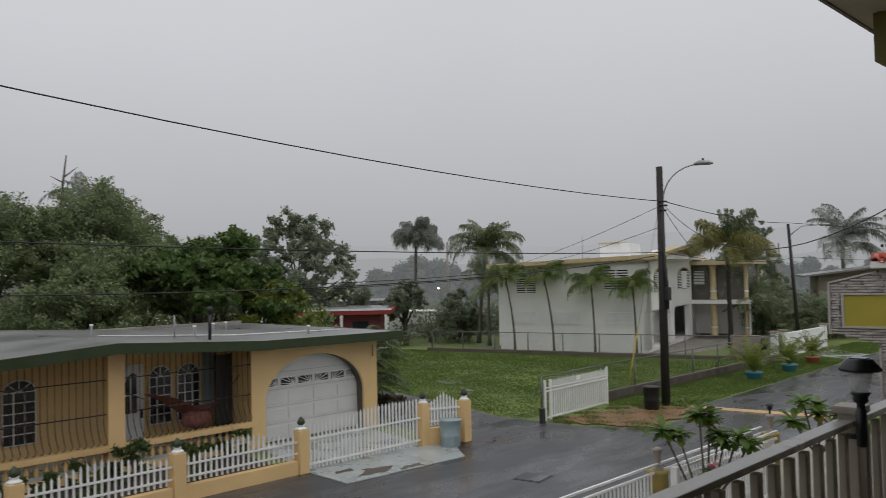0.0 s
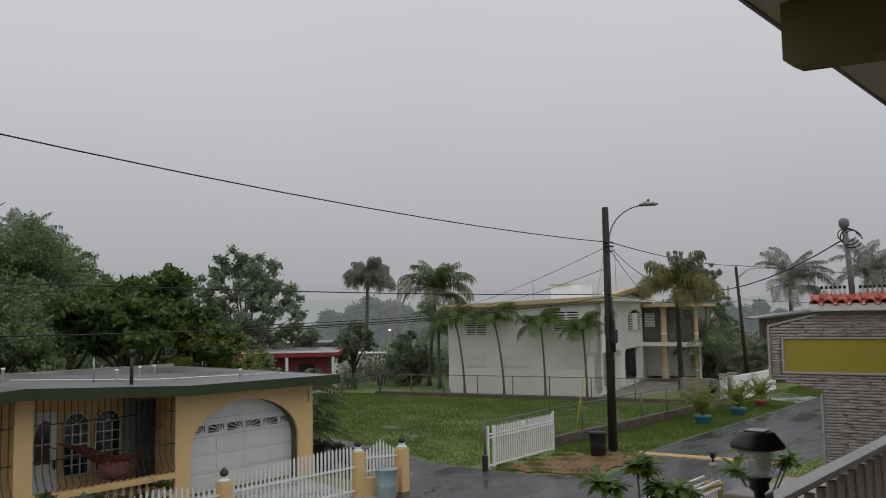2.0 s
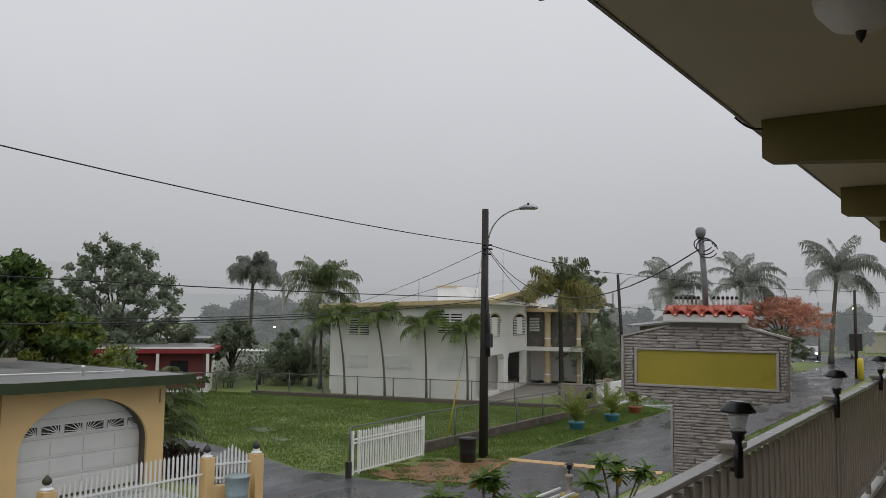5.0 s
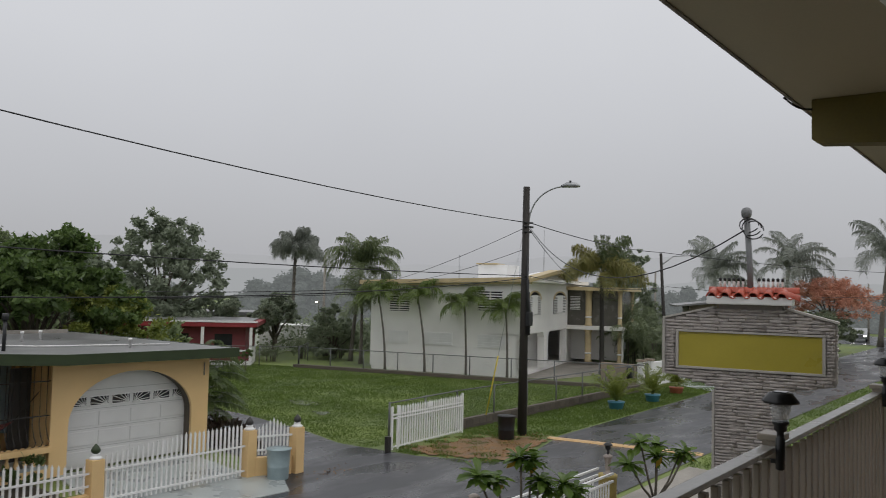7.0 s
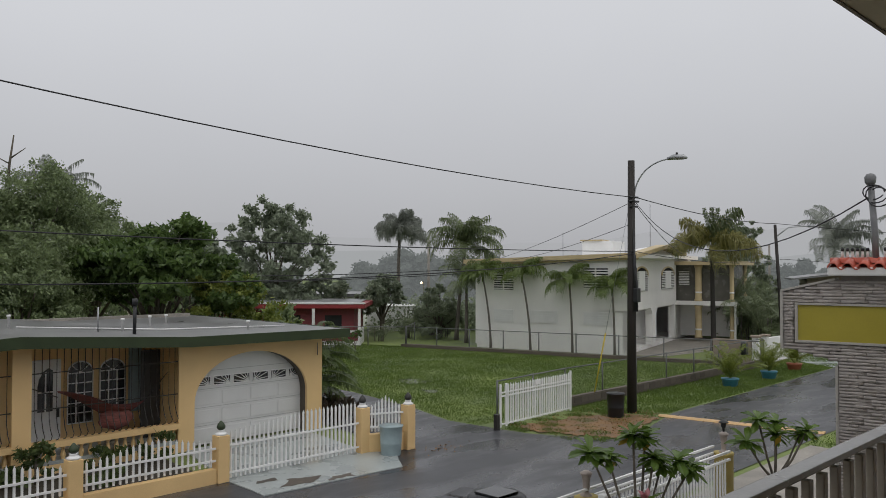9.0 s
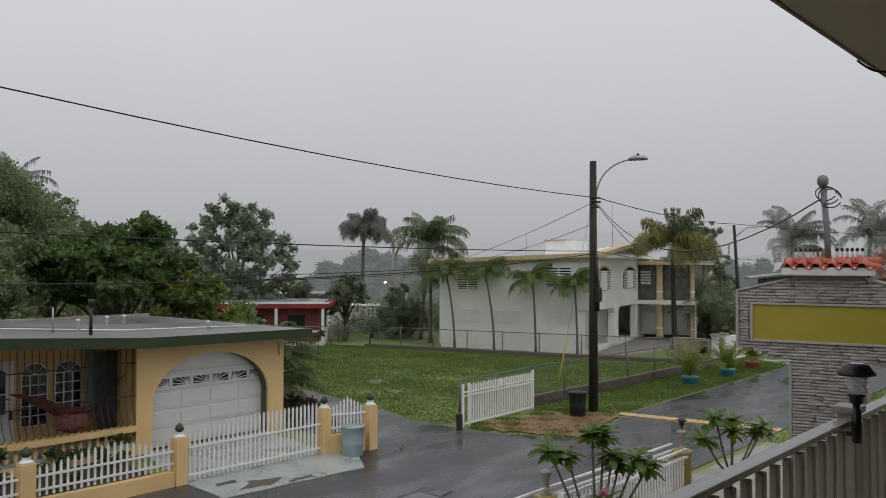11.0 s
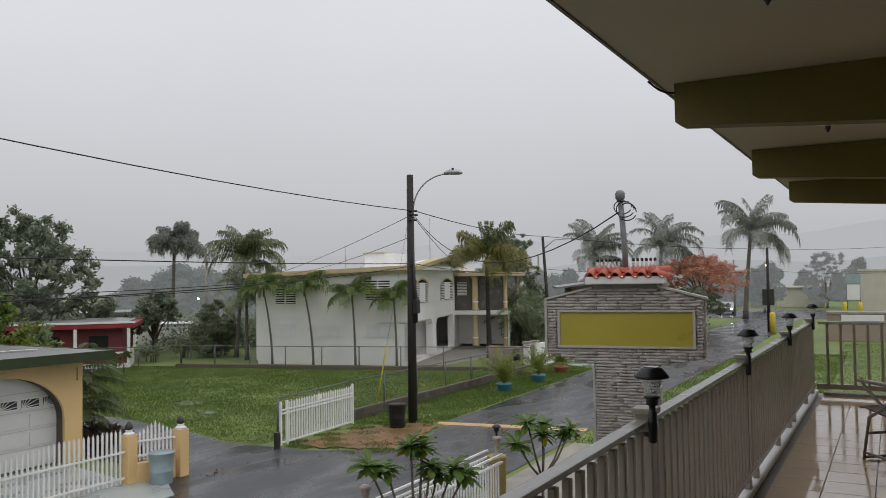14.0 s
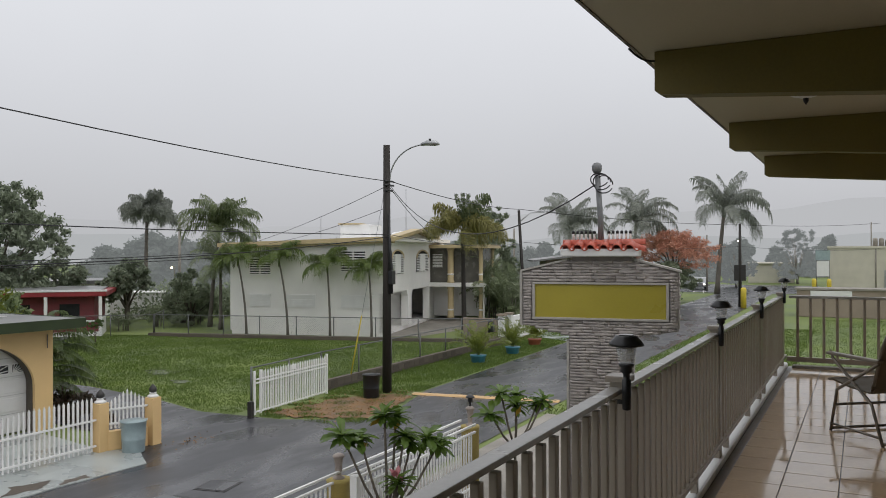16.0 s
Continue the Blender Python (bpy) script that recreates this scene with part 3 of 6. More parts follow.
def wire(label, pts, r=0.009, sag=0.0, group="overhead wires"):
    """A cable through the given posts' points, each span hanging by sag."""
    out = []
    for a, b in zip(pts, pts[1:]):
        a, b = Vector(a), Vector(b)
        for i in range(16):
            s = i / 16
            p = a.lerp(b, s)
            p.z -= 4 * sag * s * (1 - s)
            out.append(p)
    out.append(Vector(pts[-1]))
    return solid("cable", Tube(out, r, 5), M["wire"], label, "cable", group)


# ---- ground, road, yard ----
def sheet(name, poly, z, material, label, category, kind="structure", thick=0.0):
    bm = bmesh.new()
    if thick:
        bm = prism([(x, y) for x, y in poly], z - thick, z, "z")
    else:
        bm.faces.new([bm.verts.new((x, y, z)) for x, y in poly])
    o = solid(name, bm, material, label, category, kind=kind)
    return o


def rough_edge(pts, seed, step=0.35, amp=0.12):
    """A closed outline with small random bays along its sides."""
    rng = random.Random(seed)
    out = []
    for (a, b), (c, d) in zip(pts, pts[1:] + pts[:1]):
        n = max(1, int(math.hypot(c - a, d - b) / step))
        n = min(n, 60)
        for i in range(n):
            out.append((a + (c - a) * i / n + rng.uniform(-amp, amp), b + (d - b) * i / n + rng.uniform(-amp, amp)))
    return out


sheet("ground", [(-900, -900), (1500, -900), (1500, 1500), (-900, 1500)], -0.02, M["lawn"], "wide green lawn ground, wet with rain", "ground")
sheet("road", [(-40, 7.8), (22.4, 8.25), (48, 8.1), (95, 8.6), (95, 14.0), (60, 13.6), (37.5, 13.3), (22.2, 12.85), (19.6, 12.2), (17.6, 11.9), (16.5, 14.2), (16.3, 17.0), (17.1, 19.5), (17.8, 23.5), (17.9, 30), (14.2, 30), (13.3, 19), (12.9, 15.6), (-40, 15.6)],
      0.0, M["asphalt"], "dark wet asphalt street with a side lane", "road")
sheet("cross_road", [(90, 5), (112, 5), (112, 70), (90, 70)], 0.004, M["asphalt"], "wet grey cross street in the distance", "road")
sheet("driveway_far", [(38.0, 13.35), (41.2, 13.4), (44, 17.5), (40.6, 17.3)], 0.012, M["concrete"], "pale wet concrete driveway entrance", "driveway")
sheet("driveway", rough_edge([(7.95, 14.05), (11.5, 13.85), (12.3, 14.9), (11.9, 15.7), (12.4, 18.9), (8.8, 18.9), (8.0, 15.65)], 3, 0.5, 0.03), 0.02, M["concrete"], "pale green-grey wet concrete driveway apron", "driveway", thick=0.06)
sheet("dirt_patch", rough_edge([(16.7, 14.5), (17.7, 12.1), (19.6, 12.35), (20.9, 12.75), (21.4, 13.5), (19.9, 14.5), (17.6, 15.0)], 5, 0.2, 0.16), 0.012, M["dirt"], "bare brown dirt with fallen leaves", "dirt")
rng = np.random.default_rng(11)
c = np.stack([rng.uniform(16.7, 22.0, 900), rng.uniform(12.3, 15.2, 900), rng.uniform(0.015, 0.03, 900)], 1)
c = c[(c[:, 1] > 12.0 + 0.22 * (c[:, 0] - 18)) & (c[:, 0] + 0.5 * (15.2 - c[:, 1]) > 17)]
c2 = np.stack([rng.normal(13.4, 0.4, 60), rng.normal(14.5, 0.25, 60), np.full(60, 0.012)], 1)
v, f = cards(np.concatenate([c, c2]), None, 0.028, rng, 0.5)
v[:, 2] = np.clip(v[:, 2], 0.004, 0.08)
tagged(new("fallen_leaves", leaf_mesh("fallen_leaves", v, f, M["litter"])), "brown fallen leaves scattered on wet dirt", "leaves", kind="stuff")
sheet("yard_paving", [(-20, 1.1), (19.5, 1.1), (20.5, 8.0), (-20, 7.85)], 0.01, M["oldconc"], "grey concrete paving of the front yard", "paving")
for i, q in enumerate(([(8.5, 14.3), (9.3, 14.15), (9.7, 14.5), (9.0, 14.75)], [(8.3, 14.9), (8.8, 14.85), (8.9, 15.05), (8.4, 15.1)], [(9.5, 14.05), (10.2, 13.98), (10.3, 14.2), (9.8, 14.25)])):
    sheet("driveway_stain_%d" % (i + 1), rough_edge(q, 60 + i, 0.12, 0.05), 0.0245, M["stained"], "dark worn patch of bare concrete on the driveway", "stain")


def grass(name, n, seed, x0, x1, y0, y1, keep, h=0.10):
    rng = np.random.default_rng(seed)
    x, y = rng.uniform(x0, x1, n), rng.uniform(y0, y1, n)
    k = keep(x, y)
    x, y = x[k], y[k]
    m = len(x)
    patch = 0.7 + 0.45 * np.sin(x * 1.3 + np.sin(y * 0.9) * 2) * np.sin(y * 1.1 + 1.7 * np.sin(x * 0.5))
    a, hh = rng.uniform(0, 6.28, m), h * patch * rng.uniform(0.4, 1.5, m)
    w = 0.007 + 0.008 * rng.random(m)
    dx, dy = np.cos(a) * w, np.sin(a) * w
    lx, ly = rng.normal(0, 0.5, m) * hh, rng.normal(0, 0.5, m) * hh
    z = np.full(m, -0.02)
    v = np.stack([np.stack([x - dx, y - dy, z], 1), np.stack([x + dx, y + dy, z], 1), np.stack([x + lx, y + ly, hh], 1)], 1).reshape(-1, 3)
    tagged(new(name, leaf_mesh(name, v, np.arange(3 * m).reshape(-1, 3), M["blade"])), "short green grass, wet and uneven", "grass", kind="stuff")


grass("grass_lot", 260000, 21, 16.3, 36, 15.9, 40, lambda x, y: (x > np.interp(y, [14, 17, 19.5, 23.5, 40], [16.55, 16.4, 17.15, 17.85, 17.95])) & (x < 33.5 - 0.28 * (y - 24.4)), 0.045)
grass("grass_verge", 65000, 22, 20.5, 48, 12.9, 16.2, lambda x, y: (y > 12.95 + 0.028 * (x - 22)) & ((x > 22) | (y > 13.7 + 0.2 * (22 - x))), 0.075)
grass("grass_sparse", 14000, 25, 16.6, 21.8, 12.0, 15.4, lambda x, y: (y > 12.2 + 0.22 * (x - 18)) & (np.sin(x * 5) * np.sin(y * 4.1 + x) > 0.05), 0.07)
grass("grass_corner", 60000, 23, 12, 50, 2.5, 8.2, lambda x, y: (y < 8.15) & (x > 20.5), 0.07)
grass("grass_side", 90000, 24, 12, 58, -9, 3, lambda x, y: (x > 19.4) | (y < 1.0) & (x > 11.5), 0.04)


for i, q in enumerate(([(20.6, 23.3), (21.3, 23.0), (21.9, 23.5), (21.6, 24.4), (21.1, 24.6)], [(19.6, 21.2), (20.1, 21.0), (20.3, 21.5), (19.9, 21.9)], [(24.0, 19.6), (24.6, 19.5), (24.8, 20.0), (24.2, 20.3)], [(31.0, 1.2), (33.5, 0.8), (34.5, -0.6), (32.0, -0.4)])):
    sheet("puddle_%d" % (i + 1), rough_edge(q, 80 + i, 0.1, 0.12), 0.002, M["water"], "shallow rain puddle lying in the grass", "puddle")
sheet("house_paving", [(35.9, 22.9), (36.7, 21.2), (40, 20.8), (46, 21.5), (50, 27)], 0.0, M["oldconc"], "grey paved forecourt of the white house", "paving")
mh = thing("manhole_cover", "square iron cover set flush in the wet asphalt", "manhole", (10.99, 11.30, 0.0), 12)
part("frame", Box(-0.34, 0.34, -0.34, 0.34, -0.03, 0.008), M["iron"], mh)
part("lid", Box(-0.29, 0.29, -0.29, 0.29, -0.02, 0.014), M["asphalt"], mh)
# speed hump across the street
hp = prism([(-0.16, 0.004), (-0.1, 0.045), (0.1, 0.045), (0.16, 0.004)], 0.0, 4.7)
solid("speed_hump", hp, M["hump"], "yellow painted speed hump across the wet street", "speed hump", kind="structure").matrix_basis = pose(21.5, 12.9, 0, 0, 0, 190.5)
sheet("yard_bed", rough_edge([(2.5, 1.6), (13.4, 1.6), (13.2, 4.9), (8.0, 5.3), (2.5, 4.9)], 9, 0.4, 0.1), 0.03, M["soil"], "dark wet planted bed below the balcony", "garden bed", thick=0.05)
sheet("front_bed", [(-8, 15.75), (7.8, 15.75), (8.0, 18.75), (-8, 18.75)], 0.03, M["soil"], "dark wet garden bed behind the fence", "garden bed")

# ---- our balcony ----
FZ = 3.11
fl = thing("floor", "beige glazed balcony floor tiles, wet and shining", "floor", kind="structure")
part("floor_slab", Box(-8, 10.32, -3.2, 1.16, 2.86, FZ - 0.012), M["grout"], fl)
wb = solid("wall_back", Box(-8, 10.32, -3.4, -3.2, 0, 5.68), M["cream"], "cream painted house wall behind the balcony", "wall", kind="structure")
wl2 = solid("wall_lower", Box(-8, 10.2, -3.2, 0.9, 0, 2.86), M["cream"], "cream painted lower storey wall", "wall", kind="structure")
wle = solid("wall_end", Box(-8.2, -8, -3.4, 1.0, 0, 5.68), M["cream"], "cream painted end wall of the balcony", "wall", kind="structure")
ce = solid("ceiling", Box(-8.2, 10.75, -3.4, 1.19, 5.68, 5.86), M["ceil"], "off-white painted balcony ceiling", "ceiling", kind="structure")
solid("roof_edge", Box(-8.2, 10.78, 1.19, 1.205, 5.672, 5.9), M["oldconc"], "thin grey drip edge along the roof slab", "trim", kind="structure")
bmw = prism([(1.075, 5.442), (1.11, 5.465), (1.11, 5.677), (-3.2, 5.677), (-3.2, 5.126)], 0.0, 0.12, "x")
me = mesh_of("ceiling_beam", bmw, M["beam"])
for bx_ in (-4.9, -2.1, 0.66, 3.47, 6.23, 8.98):
    tagged(piece("ceiling_beam", me, None, pose(bx_, 0, 0)), "olive-yellow painted beam under the balcony ceiling", "beam", "ceiling beams")
for x in (1.82, 4.58):
    cl_ = thing("ceiling_light", "small frosted ceiling light on the balcony", "ceiling light", (x, 0.42, 5.677), group="ceiling lights")
    part("diffuser", lathe([(0.02, -0.13), (0.09, -0.11), (0.14, -0.05), (0.15, -0.0)], 18), M["white"], cl_)
    part("finial", lathe([(0.002, -0.17), (0.015, -0.15), (0.018, -0.125)], 8), M["black"], cl_)
solid("loose_cable", Tube([(3.27 + 0.2 * q, 1.2 - 0.09 * q, 5.66 - 0.035 * q - 0.02 * math.sin(math.pi * q)) for q in [i / 10 for i in range(11)]], 0.006, 5), M["wire"], "short black cable hanging at the roof edge", "cable")
kerb = solid("balcony_kerb", Box(-8, 10.3, 0.965, 1.14, FZ - 0.012, FZ + 0.04, bevel=0.018), M["white"], "low white painted kerb under the railing", "kerb", kind="structure")

POSTS = [-5.0, -2.5, 0.0, 2.5, 5.0, 7.5, 10.0]
rl = thing("balcony_railing", "taupe painted metal balcony railing with flat top rail", "railing")
part("top_rail", Box(-8, 10.2, 0.995, 1.056, 3.998, 4.02, bevel=0.005), M["railtop"], rl, "grey flat top rail, wet")
part("bottom_rail", Box(-8, 10.2, 0.975, 1.025, FZ + 0.125, FZ + 0.155), M["rail"], rl)
bal = mesh_of("baluster", Box(-0.017, 0.017, -0.013, 0.013, FZ + 0.15, 3.99, bevel=0.004), M["rail"])
x = -7.9
while x < 10.1:
    if min(abs(x - p + 0.08) for p in POSTS) > 0.06:
        piece("baluster", bal, rl, pose(x, 1.0, 0))
    x += 0.118
post = mesh_of("post", box(Box(-0.04, 0.04, -0.025, 0.045, FZ + 0.04, 4.055, bevel=0.006), -0.055, 0.055, -0.04, 0.06, 4.04, 4.068, bevel=0.006), M["rail"])
for p in POSTS:
    piece("post", post, rl, pose(p - 0.08, 1.01, 0))
for p in np.arange(-7.25, 10, 1.25):
    part("foot_bracket", Box(p - 0.02, p + 0.02, 0.98, 1.02, FZ + 0.035, FZ + 0.13), M["rail"], rl)
re_ = thing("end_railing", "taupe painted metal railing closing the balcony end", "railing")
part("top_rail", Box(10.11, 10.19, -3.18, 0.94, 3.985, 4.02, bevel=0.006), M["railtop"], re_)
part("bottom_rail", Box(10.125, 10.175, -3.18, 0.97, FZ + 0.075, FZ + 0.135), M["rail"], re_)
eb = mesh_of("baluster", Box(-0.016, 0.016, -0.016, 0.016, FZ + 0.11, 3.99, bevel=0.003), M["rail"])
for i in range(27):
    piece("baluster", eb, re_, pose(10.15, 0.84 - 0.15 * i, 0))
part("base_plate", Box(10.08, 10.22, -3.18, 0.9, FZ - 0.008, FZ + 0.03), M["oldconc"], re_)


def solar_lamp(at):
    t = thing("solar_lamp", "black plastic solar lamp with clear ribbed shade on a railing post", "lamp", at, group="railing solar lamps")
    part("stake", lathe([(0.012, -0.065), (0.018, -0.06), (0.019, 0.06), (0.014, 0.065), (0.014, 0.085), (0.026, 0.095), (0.024, 0.112), (0.032, 0.118), (0.034, 0.128)], 12), M["black"], t)
    part("shade", lathe([(0.028, 0.125), (0.036, 0.16), (0.045, 0.205), (0.042, 0.203), (0.033, 0.16), (0.025, 0.13)], 20), M["glass"], t, "clear ribbed plastic shade")
    part("cap", lathe([(0.066, 0.2), (0.073, 0.204), (0.073, 0.211), (0.05, 0.237), (0.046, 0.243), (0.0, 0.244)], 8), M["black"], t)
    part("solar_panel", Box(-0.026, 0.026, -0.026, 0.026, 0.2435, 0.2475, bevel=0.001), M["pane"], t, "dark glossy solar panel")
    part("bracket", Box(-0.01, 0.01, 0.0, 0.05, -0.04, -0.025), M["black"], t)
    return t


lamp = solar_lamp((POSTS[2] - 0.145, 0.965, 4.0))
for p in POSTS[3:]:
    copy_thing(lamp, pose(p - 0.155, 0.972, 4.0))
copy_thing(lamp, pose(10.09, -0.62, 3.995))


# ---- folding chair ----
def folding_chair(at, rz):
    t = thing("folding_chair", "bronze metal folding garden chair with brown mesh sling", "chair", at, rz)
    for y in (-0.27, 0.27):
        part("leg", Tube([(0.28, y, 0.0), (0.2, y, 0.35), (-0.28, y, 0.62)], 0.013, 6), M["chair"], t)
        part("leg", Tube([(-0.32, y, 0.0), (-0.2, y, 0.3), (0.25, y, 0.6), (0.28, y, 0.66)], 0.013, 6), M["chair"], t)
        part("armrest", Box(-0.3, 0.3, y - 0.03, y + 0.03, 0.625, 0.65, bevel=0.01), M["chair"], t)
        part("back_post", Tube([(-0.18, y * 0.93, 0.38), (-0.3, y * 0.93, 0.75), (-0.42, y * 0.93, 0.98)], 0.014, 6), M["chair"], t)
        part("stretcher", Tube([(0.285, y, 0.06), (-0.3, y, 0.06)], 0.01, 6), M["chair"], t)
    for x, z in ((0.28, 0.02), (-0.32, 0.02), (0.24, 0.22), (-0.42, 0.98), (0.3, 0.42)):
        part("crossbar", Tube([(x, -0.27, z), (x, 0.27, z)], 0.012, 6), M["chair"], t)
    bm = bmesh.new()
    prof = [(0.3, 0.425), (0.1, 0.395), (-0.15, 0.38), (-0.2, 0.42), (-0.3, 0.72), (-0.415, 0.97)]
    a = [[bm.verts.new((x + o, y, z - o)) for x, z in prof] for o in (0.0, 0.012) for y in (-0.24, 0.24)]
    for r0, r1 in ((a[0], a[1]), (a[3], a[2]), (a[2], a[0]), (a[1], a[3])):
        for i in range(5):
            bm.faces.new((r0[i], r0[i + 1], r1[i + 1], r1[i]))
    part("sling", bm, M["sling"], t, "brown woven mesh seat and back")
    return t


folding_chair((6.36, -0.04, FZ), 38)


# ---- sign on stone pillar ----
sg = thing("street_sign", "grey split-stone sign with blank ochre board, red tile cap", "sign", (10.7, 3.5, 0.075), -80)
T = 0.13
core = prism([(-0.5, -0.06), (0.42, -0.06), (0.42, 3.26), (1.06, 3.36), (1.06, 4.2), (0.45, 4.37), (-0.52, 4.37), (-1.2, 4.2), (-1.2, 3.42), (-0.5, 3.26)], -T, T)
part("core", core, M["mortar"], sg)
part("board", Box(-1.0, 0.89, -T - 0.02, -T + 0.01, 3.53, 4.02), M["ochre"], sg, "blank ochre yellow sign board")
for a in ((-1.04, 0.93, 4.02, 4.05), (-1.04, 0.93, 3.495, 3.53), (-1.04, -1.0, 3.53, 4.02), (0.89, 0.93, 3.53, 4.02)):
    part("board_frame", Box(a[0], a[1], -T - 0.045, -T + 0.01, a[2], a[3], bevel=0.006), M["stonetrim"], sg)
part("edge_trim", Box(-1.235, -1.198, -T - 0.03, T + 0.03, 3.4, 4.21), M["stonetrim"], sg)
part("edge_trim", Box(-0.53, -0.495, -T - 0.03, T + 0.03, 0, 3.2), M["stonetrim"], sg)
part("edge_trim", prism([(-1.23, 4.2), (-0.52, 4.37), (-0.52, 4.4), (-1.23, 4.23)], -T - 0.035, T + 0.03), M["stonetrim"], sg)
part("edge_trim", prism([(0.45, 4.37), (1.1, 4.2), (1.1, 4.23), (0.45, 4.4)], -T - 0.035, T + 0.03), M["stonetrim"], sg)
rs = random.Random(4)
stones = []
for w in (0.24, 0.34, 0.45, 0.3, 0.4, 0.52):
    bm = bmesh.new()
    ring = []
    for y, zz in ((0.02, -0.03), (-0.014, -0.029), (-0.02, -0.02), (-0.019, 0.006), (-0.017, 0.026), (0.02, 0.03)):
        ring.append([bm.verts.new((x, y + rs.uniform(-0.006, 0.006), zz + rs.uniform(-0.005, 0.005))) for x in (-w / 2, -w / 5, -0.012, 0.0, 0.012, w / 5, w / 2)])
        ring[-1][rs.randrange(1, 6)].co.y += 0.012
    for p, q in zip(ring, ring[1:]):
        for k in range(6):
            bm.faces.new((p[k], p[k + 1], q[k + 1], q[k])).smooth = True
    for k in (0, 6):
        bm.faces.new([r_[k] for r_ in ring])
    stones.append((w, mesh_of("stone", bm, M["stone"])))


def course(lo, hi, z):
    x = lo
    while x < hi - 0.03:
        w, me_ = rs.choice(stones)
        s_ = min(w, hi - x)
        if hi - x - s_ < 0.06:
            s_ = hi - x
        piece("stone", me_, sg, pose(x + s_ / 2, -T, z) @ Matrix.Diagonal(((s_ - 0.004) / w, 1.1 + 0.5 * rs.random(), 0.7 + 0.05 * rs.random(), 1)))
        x += s_


z = 1.22
while z < 4.35:
    if z < 3.27:
        course(-0.49, 0.41, z)
    else:
        k = max(0.0, (z - 4.17) / 0.2)
        lo, hi = -1.195 + 0.68 * k, 1.05 - 0.6 * k
        if z < 3.42:
            lo, hi = -1.19 + (3.42 - z) / 0.15 * 0.65, 1.05 - max(0, 3.37 - z) / 0.1 * 0.6
        if 3.47 < z < 4.08:
            course(lo, -1.04, z)
            course(0.93, hi, z)
        else:
            course(lo, hi, z)
    z += 0.044
sd = mesh_of("stone", Box(-0.02, 0.035, -T + 0.01, T - 0.01, -0.02, 0.02, bevel=0.007), M["stone"])
for i in range(18):
    piece("stone", sd, sg, pose(1.045 + rs.uniform(-0.01, 0.01), 0, 3.42 + 0.044 * i))
for i in range(38):
    piece("stone", sd, sg, pose(0.405 + rs.uniform(-0.008, 0.008), 0, 1.3 + 0.044 * i))
part("cap_slab", Box(-0.6, 0.52, -0.29, 0.29, 4.43, 4.545, bevel=0.022), M["white"], sg, "white cap slab")
part("cap_neck", Box(-0.45, 0.4, -0.12, 0.12, 4.36, 4.44), M["mortar"], sg)


def barrel(a, b, r0, r1, up):
    """A half-round clay tile from a to b, wider at its lower end, with an open dark mouth."""
    a, b, w = Vector(a), Vector(b), Vector(up)
    side = (b - a).normalized().cross(w).normalized()
    bm = bmesh.new()
    rows_ = []
    for q, r in ((a, r0), (b, r1)):
        for rr in (r, r - 0.014):
            rows_.append([bm.verts.new(q + side * rr * math.cos(math.pi * k / 8) + w * rr * math.sin(math.pi * k / 8)) for k in range(9)])
    for p, q in ((0, 2), (3, 1), (2, 3), (1, 0)):
        for k in range(8):
            bm.faces.new((rows_[p][k], rows_[p][k + 1], rows_[q][k + 1], rows_[q][k])).smooth = p in (0, 3)
    return bm


for side in (-1, 1):
    for i in range(6):
        x0 = -0.52 + 0.185 * i
        part("roof_tile", barrel((x0, side * 0.03, 4.625), (x0 - 0.012, side * (0.315 + 0.012 * (i % 3)), 4.535), 0.055, 0.072, (0, 0, 1)), M["clay"], sg)
        part("pan_tile", barrel((x0 + 0.092, side * 0.03, 4.618), (x0 + 0.092, side * 0.3, 4.56), 0.04, 0.05, (0, 0, -1)), M["clay"], sg)
for y in (-0.17, 0.0, 0.17):
    part("end_tile", barrel((0.3, y, 4.63), (0.6, y, 4.5), 0.06, 0.08, (0, 0, 1)), M["clay"], sg)
part("tile_bed", prism([(-0.27, 4.545), (0.27, 4.545), (0.0, 4.61)], -0.58, 0.5, "x"), M["clay"], sg)
part("ridge_tile", barrel((-0.6, 0, 4.605), (0.6, 0, 4.605), 0.075, 0.082, (0, 0, 1)), M["clay"], sg)
for i in range(12):
    x0 = (-0.45 + 0.062 * i) if i < 6 else (-0.3 + 0.062 * i)
    sp = part("bird_spike", lathe([(0.019, 4.66), (0.017, 4.75), (0.015, 4.77)], 8, (x0, 0, 0)), M["white"], sg, "short white post with dark tip")
    part("tip", lathe([(0.021, 4.765), (0.022, 4.8), (0.01, 4.812)], 8, (x0, 0, 0)), M["black"], sp)
part("mast", Tube([(-0.04, 0.0, 4.6), (-0.05, 0, 5.0), (-0.1, 0, 5.72)], 0.042, 12), M["greymast"], sg, "grey steel service mast")
part("weatherhead", lathe([(0.045, 5.66), (0.07, 5.7), (0.075, 5.77), (0.05, 5.81), (0.0, 5.825)], 14, (-0.1, 0, 0)), M["greymast"], sg)
for k in range(3):
    pts = [(-0.06 + 0.13 * math.cos(a) + 0.03 * k, -0.03 + 0.05 * math.sin(a * 2 + k), 5.56 - 0.035 * k + (0.1 + 0.015 * k) * math.sin(a)) for a in [j * 0.45 for j in range(14)]]
    part("cable_loop", Tube(pts, 0.009, 5), M["wire"], sg)


# ---- front fence of our yard, plants ----
yf = thing("yard_fence", "white painted steel fence of the front yard", "fence")
for y, x0, x1 in ((6.95, 5.0, 12.9), ):
    for z in (1.34, 1.22, 0.2):
        part("rail", Box(x0, x1, y - 0.02, y + 0.02, z - 0.018, z + 0.018, bevel=0.004), M["white"], yf)
